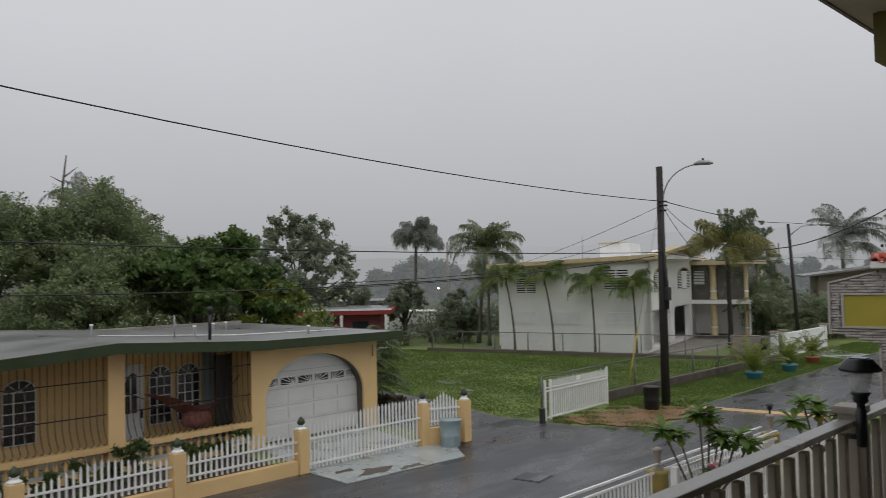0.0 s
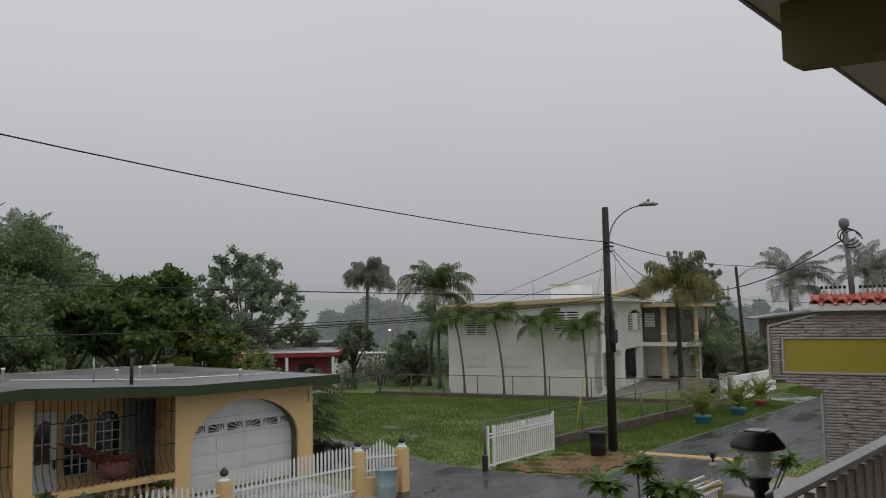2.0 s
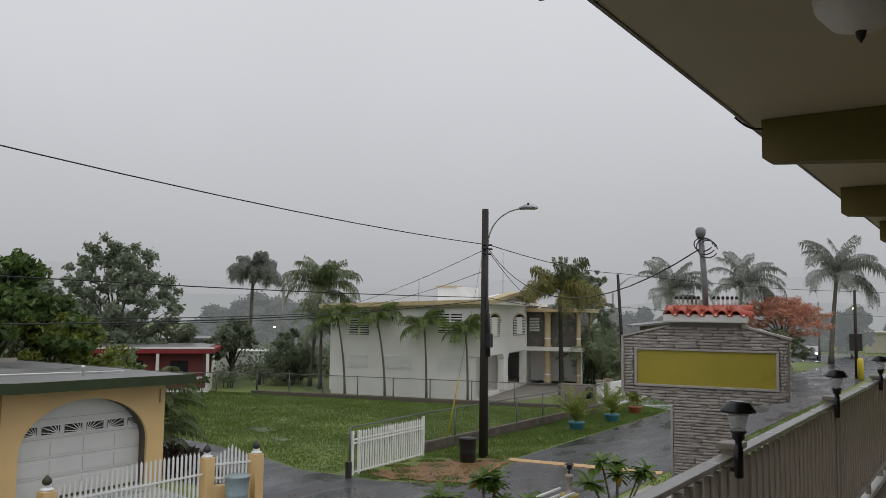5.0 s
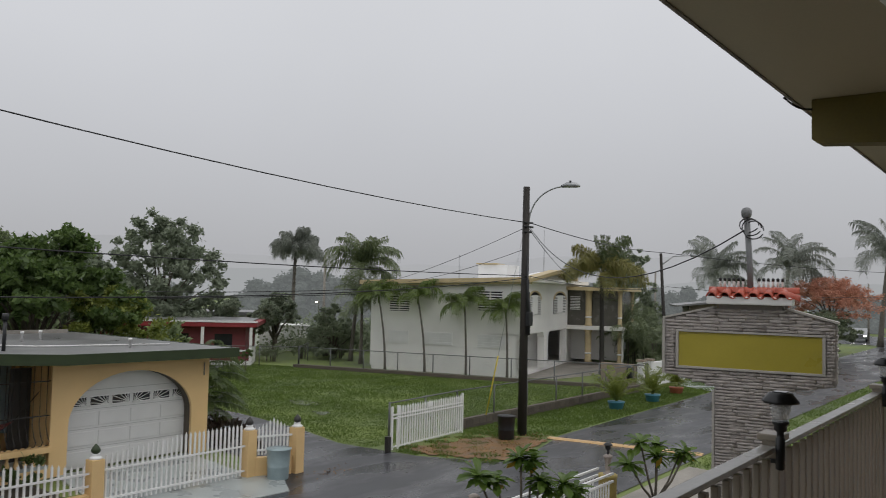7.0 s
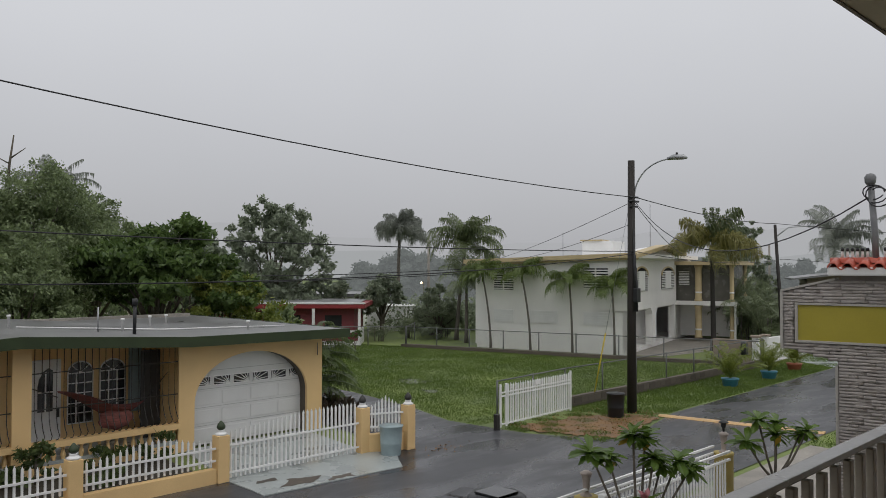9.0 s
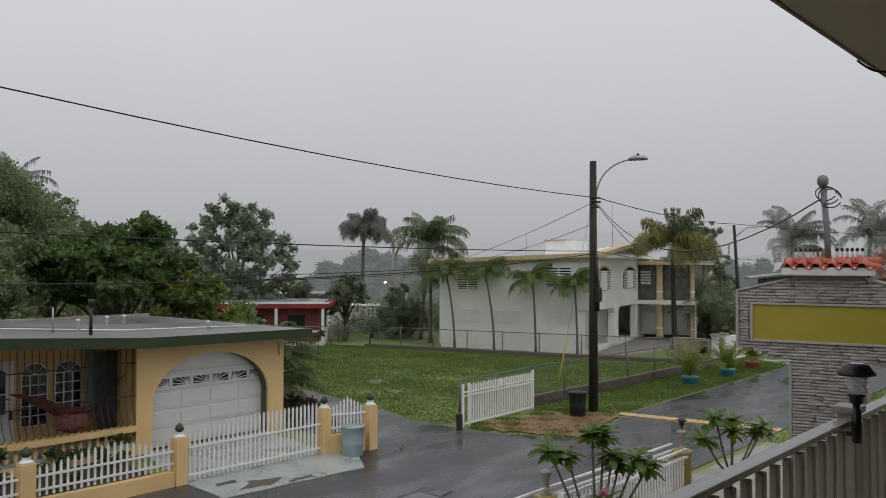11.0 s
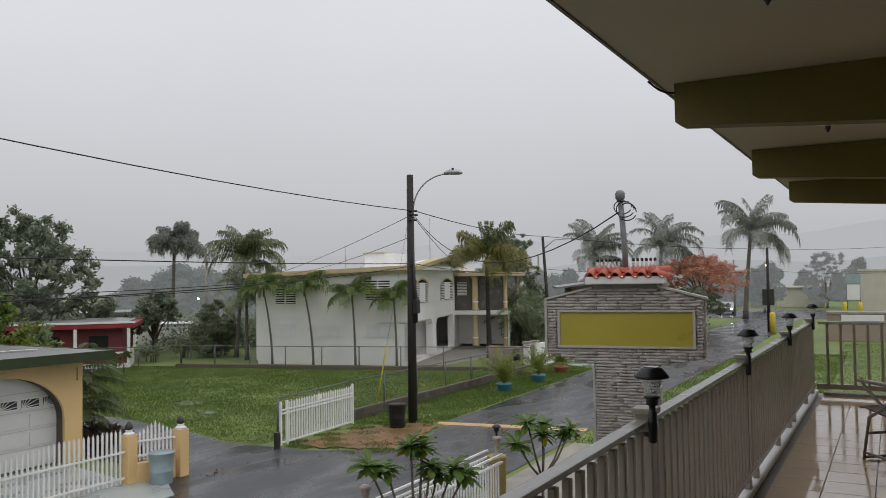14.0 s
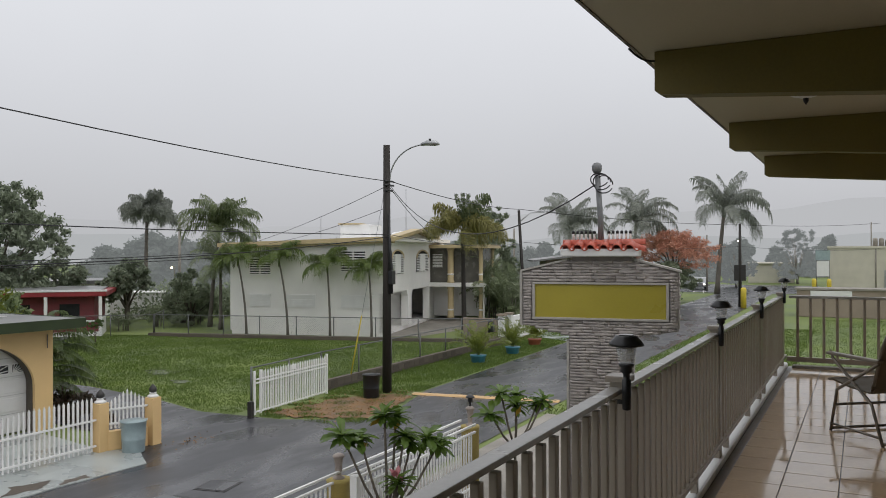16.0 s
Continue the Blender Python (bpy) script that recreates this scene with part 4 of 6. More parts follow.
pk = mesh_of("picket", Box(-0.012, 0.012, -0.012, 0.012, 0.05, 1.24), M["white"])
for i in range(70):
    piece("picket", pk, yf, pose(5.1 + 0.11 * i, 6.95, 0))
y2 = thing("yard_gate", "white painted steel sliding gate along the yard fence", "gate")
for z in (1.34, 1.2, 0.2):
    part("rail", Box(8.7, 12.7, 6.53, 6.57, z - 0.02, z + 0.02, bevel=0.004), M["white"], y2)
for i in range(36):
    piece("picket", pk, y2, pose(8.85 + 0.105 * i, 6.55, 0.0))
part("gate_post", Box(8.64, 8.76, 6.5, 6.62, 0, 1.38, bevel=0.01), M["white"], y2)
for x, y in ((8.87, 6.97), (13.0, 6.8)):
    p = thing("fence_pillar", "olive-yellow round fence pillar with a weathered urn on top", "pillar", (x, y, 0.3), group="yard fence pillars")
    part("shaft", lathe([(0.17, -0.3), (0.17, 0.88), (0.18, 0.89), (0.18, 0.94), (0.0, 0.945)], 20), M["olive_y"], p)
    part("urn", lathe([(0.09, 0.935), (0.09, 0.96), (0.045, 0.98), (0.04, 1.03), (0.055, 1.08), (0.05, 1.12), (0.07, 1.24), (0.09, 1.26), (0.09, 1.28), (0.04, 1.31), (0, 1.31)], 14), M["urn"], p)
    if x > 10:
        l2 = part("garden_lamp", lathe([(0.02, 1.31), (0.02, 1.38), (0.05, 1.4), (0.05, 1.47), (0.09, 1.475), (0.085, 1.49), (0.05, 1.52), (0, 1.525)], 12), M["black"], p)


def rosette_mesh(seed, n=14, length=0.36):
    rng = np.random.default_rng(seed)
    v, f = [], []
    for i in range(n):
        az = i * 2.4
        el = 0.85 - 1.25 * i / n + rng.normal(0, 0.12)
        ll = length * (0.7 + 0.4 * rng.random())
        d = np.array([math.cos(az), math.sin(az), 0])
        s = np.array([-d[1], d[0], 0])
        for k in range(5):
            t = k / 4
            p = d * ll * t * math.cos(el * (1 - 0.3 * t)) + np.array([0, 0, ll * (math.sin(el) * t - 0.3 * t * t)])
            w = ll * 0.25 * (0.14 + t ** 0.8) * math.sqrt(max(0.0, 1 - t ** 5)) + 0.004
            v += [p - s * w + (0, 0, 0.014), p + (0, 0, 0), p + s * w + (0, 0, 0.014)]
        b = len(v) - 15
        for k in range(4):
            q = b + 3 * k
            f += [(q, q + 1, q + 4, q + 3), (q + 1, q + 2, q + 5, q + 4)]
    me = bpy.data.meshes.new("leaf_rosette")
    me.from_pydata([tuple(map(float, p)) for p in v], [], f)
    return me


ros = []
for k in range(3):
    me = rosette_mesh(50 + k)
    me.materials.append(M["plumeria"])
    ros.append(me)


def plumeria(at, tips, seed, flower=None):
    t = thing("plumeria_shrub", "plumeria shrub with leaf rosettes on bare grey stems", "shrub", at, group="plumerias")
    bm = bmesh.new()
    rng = random.Random(seed)
    fork = (0.0, 0.0, min(tt[2] for tt in tips) * 0.55)
    tube(bm, [(0, 0, -0.02), (0.02, 0.01, fork[2] * 0.6), fork], [0.04, 0.034, 0.03], 7)
    for x, y, z in tips:
        tube(bm, [fork, (x * 0.5 + 0.02, y * 0.5, fork[2] + (z - fork[2]) * 0.4), (x, y, z)], [0.026, 0.02, 0.016], 6)
    part("stem", bm, M["bark"], t)
    for i, (x, y, z) in enumerate(tips):
        for k in range(2):
            piece("leaf_rosette", ros[(i + k) % 3], t, pose(x, y, z - 0.05 * k, rng.uniform(-15, 15), rng.uniform(-15, 15), rng.uniform(0, 360)) @ Matrix.Scale(rng.uniform(0.8, 1.0) - 0.2 * k, 4))
    for i in range(4):
        x, y, z = tips[i % len(tips)]
        c = np.array([[x + rng.uniform(-0.1, 0.1), y + rng.uniform(-0.1, 0.1), z - 0.1]])
        v, f = cards(c, None, 0.1, np.random.default_rng(seed + i), 0.4)
        o = new("yellow_leaf", leaf_mesh("yellow_leaf", v, f, M["yleaf"]))
        o.parent = t
    if flower:
        v, f = cards(np.array([flower]) + np.random.default_rng(seed).normal(size=(14, 3)) * 0.04, None, 0.05, np.random.default_rng(seed), 0.7)
        o = new("blossom", leaf_mesh("blossom", v, f, M["pink"]))
        o.parent = t
    return t


def about(base, tips):
    return [(x - base[0], y - base[1], z) for x, y, z in tips]


B1, B2 = (8.9, 6.15), (12.95, 5.85)
plumeria((*B1, 0), about(B1, [(8.45, 6.62, 2.0), (8.72, 6.5, 1.92), (9.15, 6.35, 2.2), (9.4, 6.3, 2.12), (9.3, 6.1, 1.88), (9.5, 6.1, 1.72), (9.8, 6.0, 1.76), (10.02, 5.9, 1.64), (8.95, 6.0, 1.3)]), 31, (0.05, -0.15, 1.4))
plumeria((*B2, 0), about(B2, [(12.4, 6.1, 1.62), (12.75, 6.05, 1.96), (13.1, 5.9, 1.7), (13.65, 5.55, 1.72), (13.85, 5.75, 1.62), (13.4, 6.0, 1.84)]), 32)
rng = np.random.default_rng(77)
bm = bmesh.new()
for i in range(150):
    x, y, r = rng.uniform(6.5, 12.5), rng.normal(5.0, 0.4), rng.uniform(0.05, 0.12)
    q = bmesh.ops.create_icosphere(bm, subdivisions=1, radius=r)
    for vv in q["verts"]:
        vv.co = Vector((vv.co.x * rng.uniform(0.8, 1.2) + x, vv.co.y * rng.uniform(0.8, 1.2) + y, vv.co.z * 0.7 + r * 0.4))
solid("garden_stones", bm, M["rock"], "white rounded stones edging a garden bed", "stones", kind="stuff")
for x, y in ((9.3, 4.4), (10.1, 4.5)):
    t = thing("potted_croton", "red-leaved croton in a black plastic pot", "potted plant", (x, y, 0), group="croton pots")
    part("pot", lathe([(0.16, 0), (0.2, 0.3), (0.22, 0.32), (0.2, 0.34), (0.0, 0.3)], 14), M["black"], t)
    part("stem", Tube([(0, 0, 0.3), (0.01, 0, 0.6)], 0.02, 6), M["bark"], t)
    crown(t, [(0, 0, 0.72, 0.28, 0.3)], 160, 0.1, M["pink"], 200 + int(10 * x), "red_leaves", hollow=0.2)
    crown(t, [(0, 0, 0.6, 0.28, 0.25)], 160, 0.1, M["leaf_a"], 210 + int(10 * x), "foliage", hollow=0.2)
for i, (x, y, h, m) in enumerate(((5.6, 2.6, 1.2, "leaf_b"), (6.6, 3.0, 1.4, "leaf_a"), (7.6, 2.7, 1.1, "leaf_b"), (8.9, 3.4, 1.2, "leaf_a"), (10.0, 5.2, 0.9, "leaf_b"), (4.4, 2.9, 1.1, "leaf_a"), (3.4, 3.1, 1.0, "leaf_b"), (7.2, 3.9, 1.2, "leaf_b"), (8.3, 4.3, 1.0, "leaf_a"), (6.2, 4.2, 1.1, "leaf_a"), (5.2, 3.8, 1.2, "leaf_b"), (9.6, 3.2, 1.3, "leaf_b"))):
    b = thing("garden_shrub", "leafy green garden shrub with reddish tips below the balcony", "shrub", (x, y, 0), group="garden shrubs")
    crown(b, [(0, 0, h * 0.55, 0.5, h * 0.45), (0.3, 0.15, h * 0.4, 0.35, h * 0.35), (-0.3, -0.1, h * 0.4, 0.35, h * 0.35)], 900, 0.09, M[m], 70 + i, "foliage", hollow=0.3)
    part("stem", Tube([(0, 0, -0.02), (0.02, 0, h * 0.5)], 0.03, 6), M["bark"], b)
    if i % 2:
        crown(b, [(0.1, 0.1, h * 0.85, 0.3, 0.15)], 60, 0.06, M["pink"], 90 + i, "red_leaves")

# ---- neighbour's yellow house ----
def roof_z(x):
    return float(np.interp(x, [0.0, 4.65, 8.5, 13.3], [2.84, 3.13, 2.90, 2.855]))


nh = thing("yellow_house", "single-storey yellow house with green fascia and a barred porch", "house")
ys, ye = 18.1, 27.2
rp = [(-9.0, 2.4), (0.0, 2.84), (4.65, 3.13), (8.5, 2.90), (13.3, 2.855)]
part("roof", prism(rp + [(x, z - 0.16) for x, z in rp[::-1]], ys + 0.06, ye), M["roof"], nh, "grey wet flat roof")
part("fascia", prism([(x, z + 0.012) for x, z in rp] + [(x, z - 0.235) for x, z in rp[::-1]], ys - 0.04, ys + 0.056), M["green"], nh, "dark green painted fascia board")
part("side_fascia", Box(13.303, 13.38, ys - 0.03, ye, 2.63, 2.867), M["green"], nh)
# garage front with an arched opening
gx0, gx1, gw0, gw1, spring, rise = 8.98, 12.42, 8.55, 12.94, 1.17, 1.19
arc = [((gx0 + gx1) / 2 + (gx1 - gx0) / 2 * math.cos(a), spring + rise * math.sin(a)) for a in [math.pi * i / 24 for i in range(25)]]
outline = [(gw1, 0), (gw1, 2.66), (gw0, 2.70), (gw0, 0), (gx0, 0)] + arc[::-1] + [(gx1, 0)]
part("garage_front", prism(outline, 18.8, 18.88), M["yellow"], nh)
lip = [((gx0 + gx1) / 2 + (gx1 - gx0 + 0.3) / 2 * math.cos(a), spring + (rise + 0.15) * math.sin(a)) for a in [math.pi * i / 24 for i in range(25)]]
# ring behind the arch edge, in the same dark colour as the lot blocks
part("arch_lining", prism([(gx1 + 0.15, 0)] + lip + [(gx0 - 0.15, 0), (gx0 + 0.002, 0)] + [(x + (0.002 if x < 10.7 else -0.002), z - 0.002) for x, z in arc[::-1]] + [(gx1 - 0.002, 0)], 18.884, 19.13), M["stained"], nh, "dark lining of the arched opening")
part("garage_side", Box(12.69, 12.94, 19.05, 26.9, 0, 2.69), M["yellow"], nh)
part("garage_inner_wall", Box(8.55, 8.7, 19.05, 26.9, 0, 2.7), M["yellow"], nh)
part("back_wall", Box(-8.8, 13.0, 26.9, 27.1, 0, 2.3), M["yellow"], nh)
gd = part("garage_door", Box(8.9, 12.55, 19.16, 19.2, 0.02, 2.4), M["door"], nh, "white sectional garage door with a row of sunburst panes")
zs = [0.03, 0.5, 0.97, 1.44]
for z in zs:
    for i in range(4):
        if z < 1.4:
            bm = Box(9.08 + 0.87 * i, 9.08 + 0.87 * i + 0.78, 19.14, 19.165, z + 0.06, z + 0.4, bevel=0.012)
            part("door_panel", bm, M["door"], gd)
    part("door_joint", Box(8.95, 12.5, 19.15, 19.162, z - 0.008, z + 0.006), M["joint"], gd)
part("door_joint", Box(8.95, 12.5, 19.15, 19.162, 1.9, 1.915), M["joint"], gd)
for i in range(6):
    x0 = 9.135 + 0.585 * i
    pn = part("door_pane", Box(x0, x0 + 0.46, 19.14, 19.165, 1.535, 1.74), M["pane"], gd, "dark pane with sunburst bars")
    for k in range(5):
        ang = math.pi * (0.1 + 0.2 * k)
        cx = x0 + (0.44 if i < 3 else 0.0) if i not in (2, 3) else x0 + (0.44 if i == 2 else 0)
        dx = (-1 if i < 3 else 1) * abs(math.cos(ang / 2)) * 0.6
        dz = math.sin(ang / 2) * 0.5
        t = min(0.44 / max(abs(dx), 1e-3), 0.205 / max(dz, 1e-3), 1)
        part("sunburst_bar", Tube([(cx, 19.135, 1.535), (cx + dx * t, 19.135, 1.535 + dz * t)], 0.012, 4), M["white"], pn)
    part("pane_frame", Box(x0 - 0.03, x0 + 0.47, 19.13, 19.16, 1.51, 1.535), M["white"], pn)
    part("pane_frame", Box(x0 - 0.03, x0 + 0.47, 19.13, 19.16, 1.74, 1.765), M["white"], pn)
part("wall_hook", Tube([(12.76, 18.77, 2.1), (12.76, 18.77, 2.45)], 0.015, 6), M["oldconc"], nh)
# porch
part("porch_floor", Box(-8.8, 8.55, 18.82, 20.4, 0, 0.3), M["concrete"], nh)
part("porch_back", Box(-8.8, 8.55, 20.4, 20.6, 0, 2.82), M["yellow"], nh)
part("porch_ceiling", prism([(-8.9, 2.24), (0.0, 2.67), (4.65, 2.95), (8.54, 2.72), (8.54, 2.69), (4.65, 2.92), (0.0, 2.64), (-8.9, 2.21)], 18.3, 20.4), M["cream"], nh)
for x0 in (-3.2, 0.6, 4.72):
    part("porch_pillar", Box(x0, x0 + 0.4, 18.78, 19.12, 0.0, roof_z(x0 + 0.2) - 0.2, bevel=0.01), M["yellow"], nh)
for x0, x1 in ((-8.5, -3.2), (-2.8, 0.6), (1.0, 4.72), (5.12, 8.55)):
    part("porch_beam", Box(x0, x1, 18.72, 19.0, 0.6, 0.74, bevel=0.008), M["yellow"], nh)
    part("porch_plinth", Box(x0, x1, 18.8, 19.0, 0.0, 0.22), M["yellow"], nh)
    n = int((x1 - x0) / 0.2)
    if x0 > -3:
        for i in range(n):
            x = x0 + (x1 - x0) * (i + 0.5) / n
            part("baluster", lathe([(0.05, 0.22), (0.05, 0.26), (0.03, 0.29), (0.06, 0.38), (0.055, 0.43), (0.03, 0.52), (0.05, 0.57), (0.05, 0.6)], 8, (x, 18.88, 0)), M["yellow"], nh)
    n = int((x1 - x0) / 0.155)
    if x0 > -3:
        for i in range(n):
            x = x0 + (x1 - x0) * (i + 0.5) / n
            top = roof_z(x) - 0.24
            part("window_bar", Tube([(x, 18.86, top), (x, 18.86, 1.25), (x, 18.76, 1.0), (x, 18.66, 0.88), (x, 18.72, 0.79), (x, 18.86, 0.75)], 0.011, 4), M["iron"], nh)
        for z in (2.25, 1.45):
            part("bar_rail", Box(x0, x1, 18.85, 18.87, z - 0.012, z + 0.012), M["iron"], nh)


def arched_window(x0, x1, z0, z1, parent, y=20.36):
    w = part("arched_window", prism([(x0, z0), (x1, z0), (x1, z1 - 0.28)] + [((x0 + x1) / 2 + (x1 - x0) / 2 * math.cos(a), z1 - 0.28 + 0.28 * math.sin(a)) for a in [math.pi * i / 12 for i in range(1, 12)]] + [(x0, z1 - 0.28)], y, y + 0.035), M["pane"], parent, "dark arched window with white bars")
    zm = z1 - 0.28
    rows_ = 5
    for i in range(rows_ + 1):
        z = z0 + (zm - z0) * i / rows_
        part("muntin", Box(x0, x1, y - 0.03, y - 0.004, z - 0.012, z + 0.012), M["white"], w)
    for i in range(4):
        x = x0 + (x1 - x0) * i / 3
        part("muntin", Box(x - 0.012, x + 0.012, y - 0.035, y - 0.006, z0, zm), M["white"], w)
    for a in (0.25, 0.5, 0.75):
        c_, s_ = math.cos(math.pi * a), math.sin(math.pi * a)
        part("muntin", Tube([((x0 + x1) / 2, y - 0.02, zm), ((x0 + x1) / 2 + c_ * (x1 - x0) / 2, y - 0.02, zm + 0.28 * s_)], 0.012, 4), M["white"], w)
    pts = [((x0 + x1) / 2 + (x1 - x0) / 2 * math.cos(math.pi * i / 12), y - 0.02, zm + 0.28 * math.sin(math.pi * i / 12)) for i in range(13)]
    part("arch_trim", Tube(pts, 0.02, 5), M["white"], w)


for a in ((2.93, 3.66), (6.46, 7.06), (7.24, 7.88), (-1.0, -0.3)):
    arched_window(a[0], a[1], 0.78, 2.28, nh)
dr = part("porch_door", Box(5.5, 6.3, 20.33, 20.39, 0.3, 2.38, bevel=0.01), M["white"], nh, "white porch door with a tall arched pane")
part("door_pane", prism([(5.76, 1.15), (6.1, 1.15), (6.1, 2.12), (6.0, 2.18), (5.88, 2.1), (5.79, 1.92), (5.76, 1.75)], 20.3, 20.328), M["pane"], dr)
part("door_muntin", Box(5.915, 5.945, 20.28, 20.299, 1.15, 2.1), M["white"], dr)
part("door_muntin", Box(5.76, 6.1, 20.28, 20.299, 1.6, 1.63), M["white"], dr)
part("door_handle", Box(6.2, 6.25, 20.27, 20.328, 1.0, 1.2, bevel=0.008), M["iron"], dr, "dark metal handle")
part("shutter", Box(7.98, 8.3, 20.3, 20.39, 0.9, 2.55, bevel=0.01), M["bluegrey"], nh, "grey-blue folded shutter")
part("porch_gate", Box(8.0, 8.5, 19.7, 19.73, 0.3, 2.5), M["iron"], nh, "dark iron inner gate")
hm = thing("hammock", "dark red striped hammock strung across the porch", "hammock")
bm = bmesh.new()
rows_ = []
for i in range(15):
    s = i / 14
    x, z = 5.9 + 2.1 * s, 1.72 - 0.42 * s - 0.42 * math.sin(math.pi * s) ** 0.9 + 0.1 * math.sin(math.pi * 2 * s)
    w = 0.05 + 0.36 * math.sin(math.pi * s)
    rows_.append([bm.verts.new((x, 19.45 + w * k, z + 0.28 * abs(k) * math.sin(math.pi * s) + 0.02 * math.sin(9 * s + k))) for k in (-1, -0.5, 0, 0.5, 1)])
for a, b in zip(rows_, rows_[1:]):
    for k in range(4):
        bm.faces.new((a[k], a[k + 1], b[k + 1], b[k])).smooth = True
part("cloth", bm, M["cloth"], hm)
bm = bmesh.new()
bmesh.ops.create_icosphere(bm, subdivisions=3, radius=1.0)
for vv in bm.verts:
    k = 1 + 0.08 * math.sin(9 * vv.co.x + 5 * vv.co.z)
    vv.co = Vector((7.2 + 0.42 * vv.co.x * k, 19.3 + 0.2 * vv.co.y, 1.0 + (0.3 if vv.co.z < 0 else 0.2) * vv.co.z * k))
part("fold", bm, M["cloth"], hm, "bulging dark red end of the cloth")
part("rope", Tube([(5.12, 19.4, 1.95), (5.9, 19.45, 1.6)], 0.012, 5), M["iron"], hm)
part("rope", Tube([(8.0, 19.45, 1.3), (8.56, 19.4, 1.95)], 0.012, 5), M["iron"], hm)
for x, y, h in ((11.0, 19.6, 0.2), (8.0, 20.8, 0.28), (5.6, 21.9, 0.28), (9.6, 22.6, 0.25), (10.5, 23.4, 0.22), (2.4, 22.5, 0.18)):
    p = solid("vent_pipe", lathe([(0.035, 0), (0.035, h), (0.05, h + 0.005), (0.05, h + 0.06), (0.0, h + 0.065)], 10, (x, y, roof_z(x) - 0.01)), M["white"], "short white plastic vent pipe on the flat roof", "vent pipe", "roof vents")
solid("roof_mast", tube(Tube([(7.67, 19.38, 2.85), (7.68, 19.38, 3.7)], 0.045, 8), [(7.68, 19.38, 3.66), (7.68, 19.38, 3.82)], 0.075, 8), M["black"], "dark service mast with a capped head on the flat roof", "mast")
solid("roof_conduit", Tube([(5.8, 22.0, roof_z(5.8) + 0.02), (9.0, 20.6, 2.93), (12.4, 19.9, 2.9)], 0.02, 6), M["white"], "white plastic pipe lying along the roof", "pipe")
solid("roof_mast", Tube([(7.2, 20.4, 2.95), (7.2, 20.4, 3.6)], 0.02, 6), M["galv"], "thin steel mast on the flat roof", "mast")
solid("roof_ledge", Box(-8, 12.9, 26.4, 26.6, 2.4, 2.97), M["oldconc"], "dark low parapet at the roof's back", "parapet")

hg = thing("garden_hedge", "dark clipped hedge and ferns before the porch", "hedge")
crown(hg, [(x, 18.2, 0.3, 0.45, 0.32) for x in (-1.0, -0.2, 0.6, 1.4, 2.2, 3.0, 3.8, 4.6)] + [(5.0, 18.1, 0.55, 0.5, 0.5), (6.6, 18.3, 0.35, 0.5, 0.4), (7.6, 18.3, 0.35, 0.5, 0.4)] + [(x, 17.0, 0.2, 0.4, 0.25) for x in (1.0, 2.4, 3.6, 6.0)], 5000, 0.08, M["leaf_a"], 140, "foliage", hollow=0.2)
part("stem", Tube([(5.0, 18.1, 0), (5.0, 18.1, 0.6)], 0.04, 6), M["bark"], hg)

# fence of the yellow house
FP = [(-4.5, 15.6), (-1.4, 15.6), (1.7, 15.62), (4.82, 15.66), (7.9, 15.66), (11.78, 15.6), (12.88, 15.12)]
for i, (x, y) in enumerate(FP):
    p = thing("fence_pillar", "yellow plastered fence pillar with white cap and ball", "pillar", (x, y, 0), group="street fence pillars")
    part("shaft", Box(-0.135, 0.135, -0.135, 0.135, 0, 1.0 if i < 5 else 1.12, bevel=0.012), M["yellow"], p)
    h = 1.0 if i < 5 else 1.12
    part("cap", lathe([(0.12, h), (0.14, h + 0.03), (0.1, h + 0.05), (0.07, h + 0.09), (0.09, h + 0.11), (0.0, h + 0.112)], 14), M["white"], p)
    part("ball", lathe([(0.05, h + 0.11), (0.09, h + 0.15), (0.095, h + 0.19), (0.07, h + 0.24), (0.02, h + 0.3), (0.0, h + 0.31)], 12), M["green"] if i < 5 else M["iron"], p)


def picket_mesh(h, r=0.019):
    return mesh_of("picket", tube(Box(-r, r, -r, r, 0, h), [(0, 0, h), (0, 0, h + 0.05)], [0.018, 0.002], 6), M["white"])


def panel(name, label, a, b, z0, n, height, category="fence", wall=True, top=None):
    """Pickets on two rails from a to b, over a low plastered wall."""
    ax, ay, bx, by = *a, *b
    L, ang = math.hypot(bx - ax, by - ay), math.degrees(math.atan2(by - ay, bx - ax))
    t = thing(name, label, category, (ax, ay, 0), ang, group="white picket fence")
    if wall:
        part("low_wall", Box(0.15, L - 0.15, -0.09, 0.09, 0, z0 - 0.05), M["yellow"], t)
    hs = [height(i / (n - 1)) for i in range(n)]
    for z in (z0 + 0.12, z0 + min(hs) * 0.72):
        part("rail", Box(0.14, L - 0.14, -0.045, -0.02, z - 0.022, z + 0.022), M["white"], t)
    cache = {}
    for i in range(n):
        h = round(hs[i], 2)
        if h not in cache:
            cache[h] = picket_mesh(h)
        piece("picket", cache[h], t, pose(0.24 + (L - 0.48) * i / (n - 1), 0, z0))
    return t


for i in range(4):
    panel("picket_fence", "white steel picket fence panel on a low yellow wall", FP[i], FP[i + 1], 0.36, 21, lambda s: 0.62 + 0.1 * math.cos(2 * math.pi * s) * -1 + 0.0 * s)
panel("picket_fence", "short white picket panel with a peaked top", FP[5], FP[6], 0.5, 9, lambda s: 0.62 + 0.22 * (1 - abs(2 * s - 1)))
panel("driveway_gate", "white steel driveway gate with an arched row of pickets", FP[4], FP[5], 0.05, 30, lambda s: 0.98 + 0.2 * min(1.0, s / 0.55), "gate", wall=False)


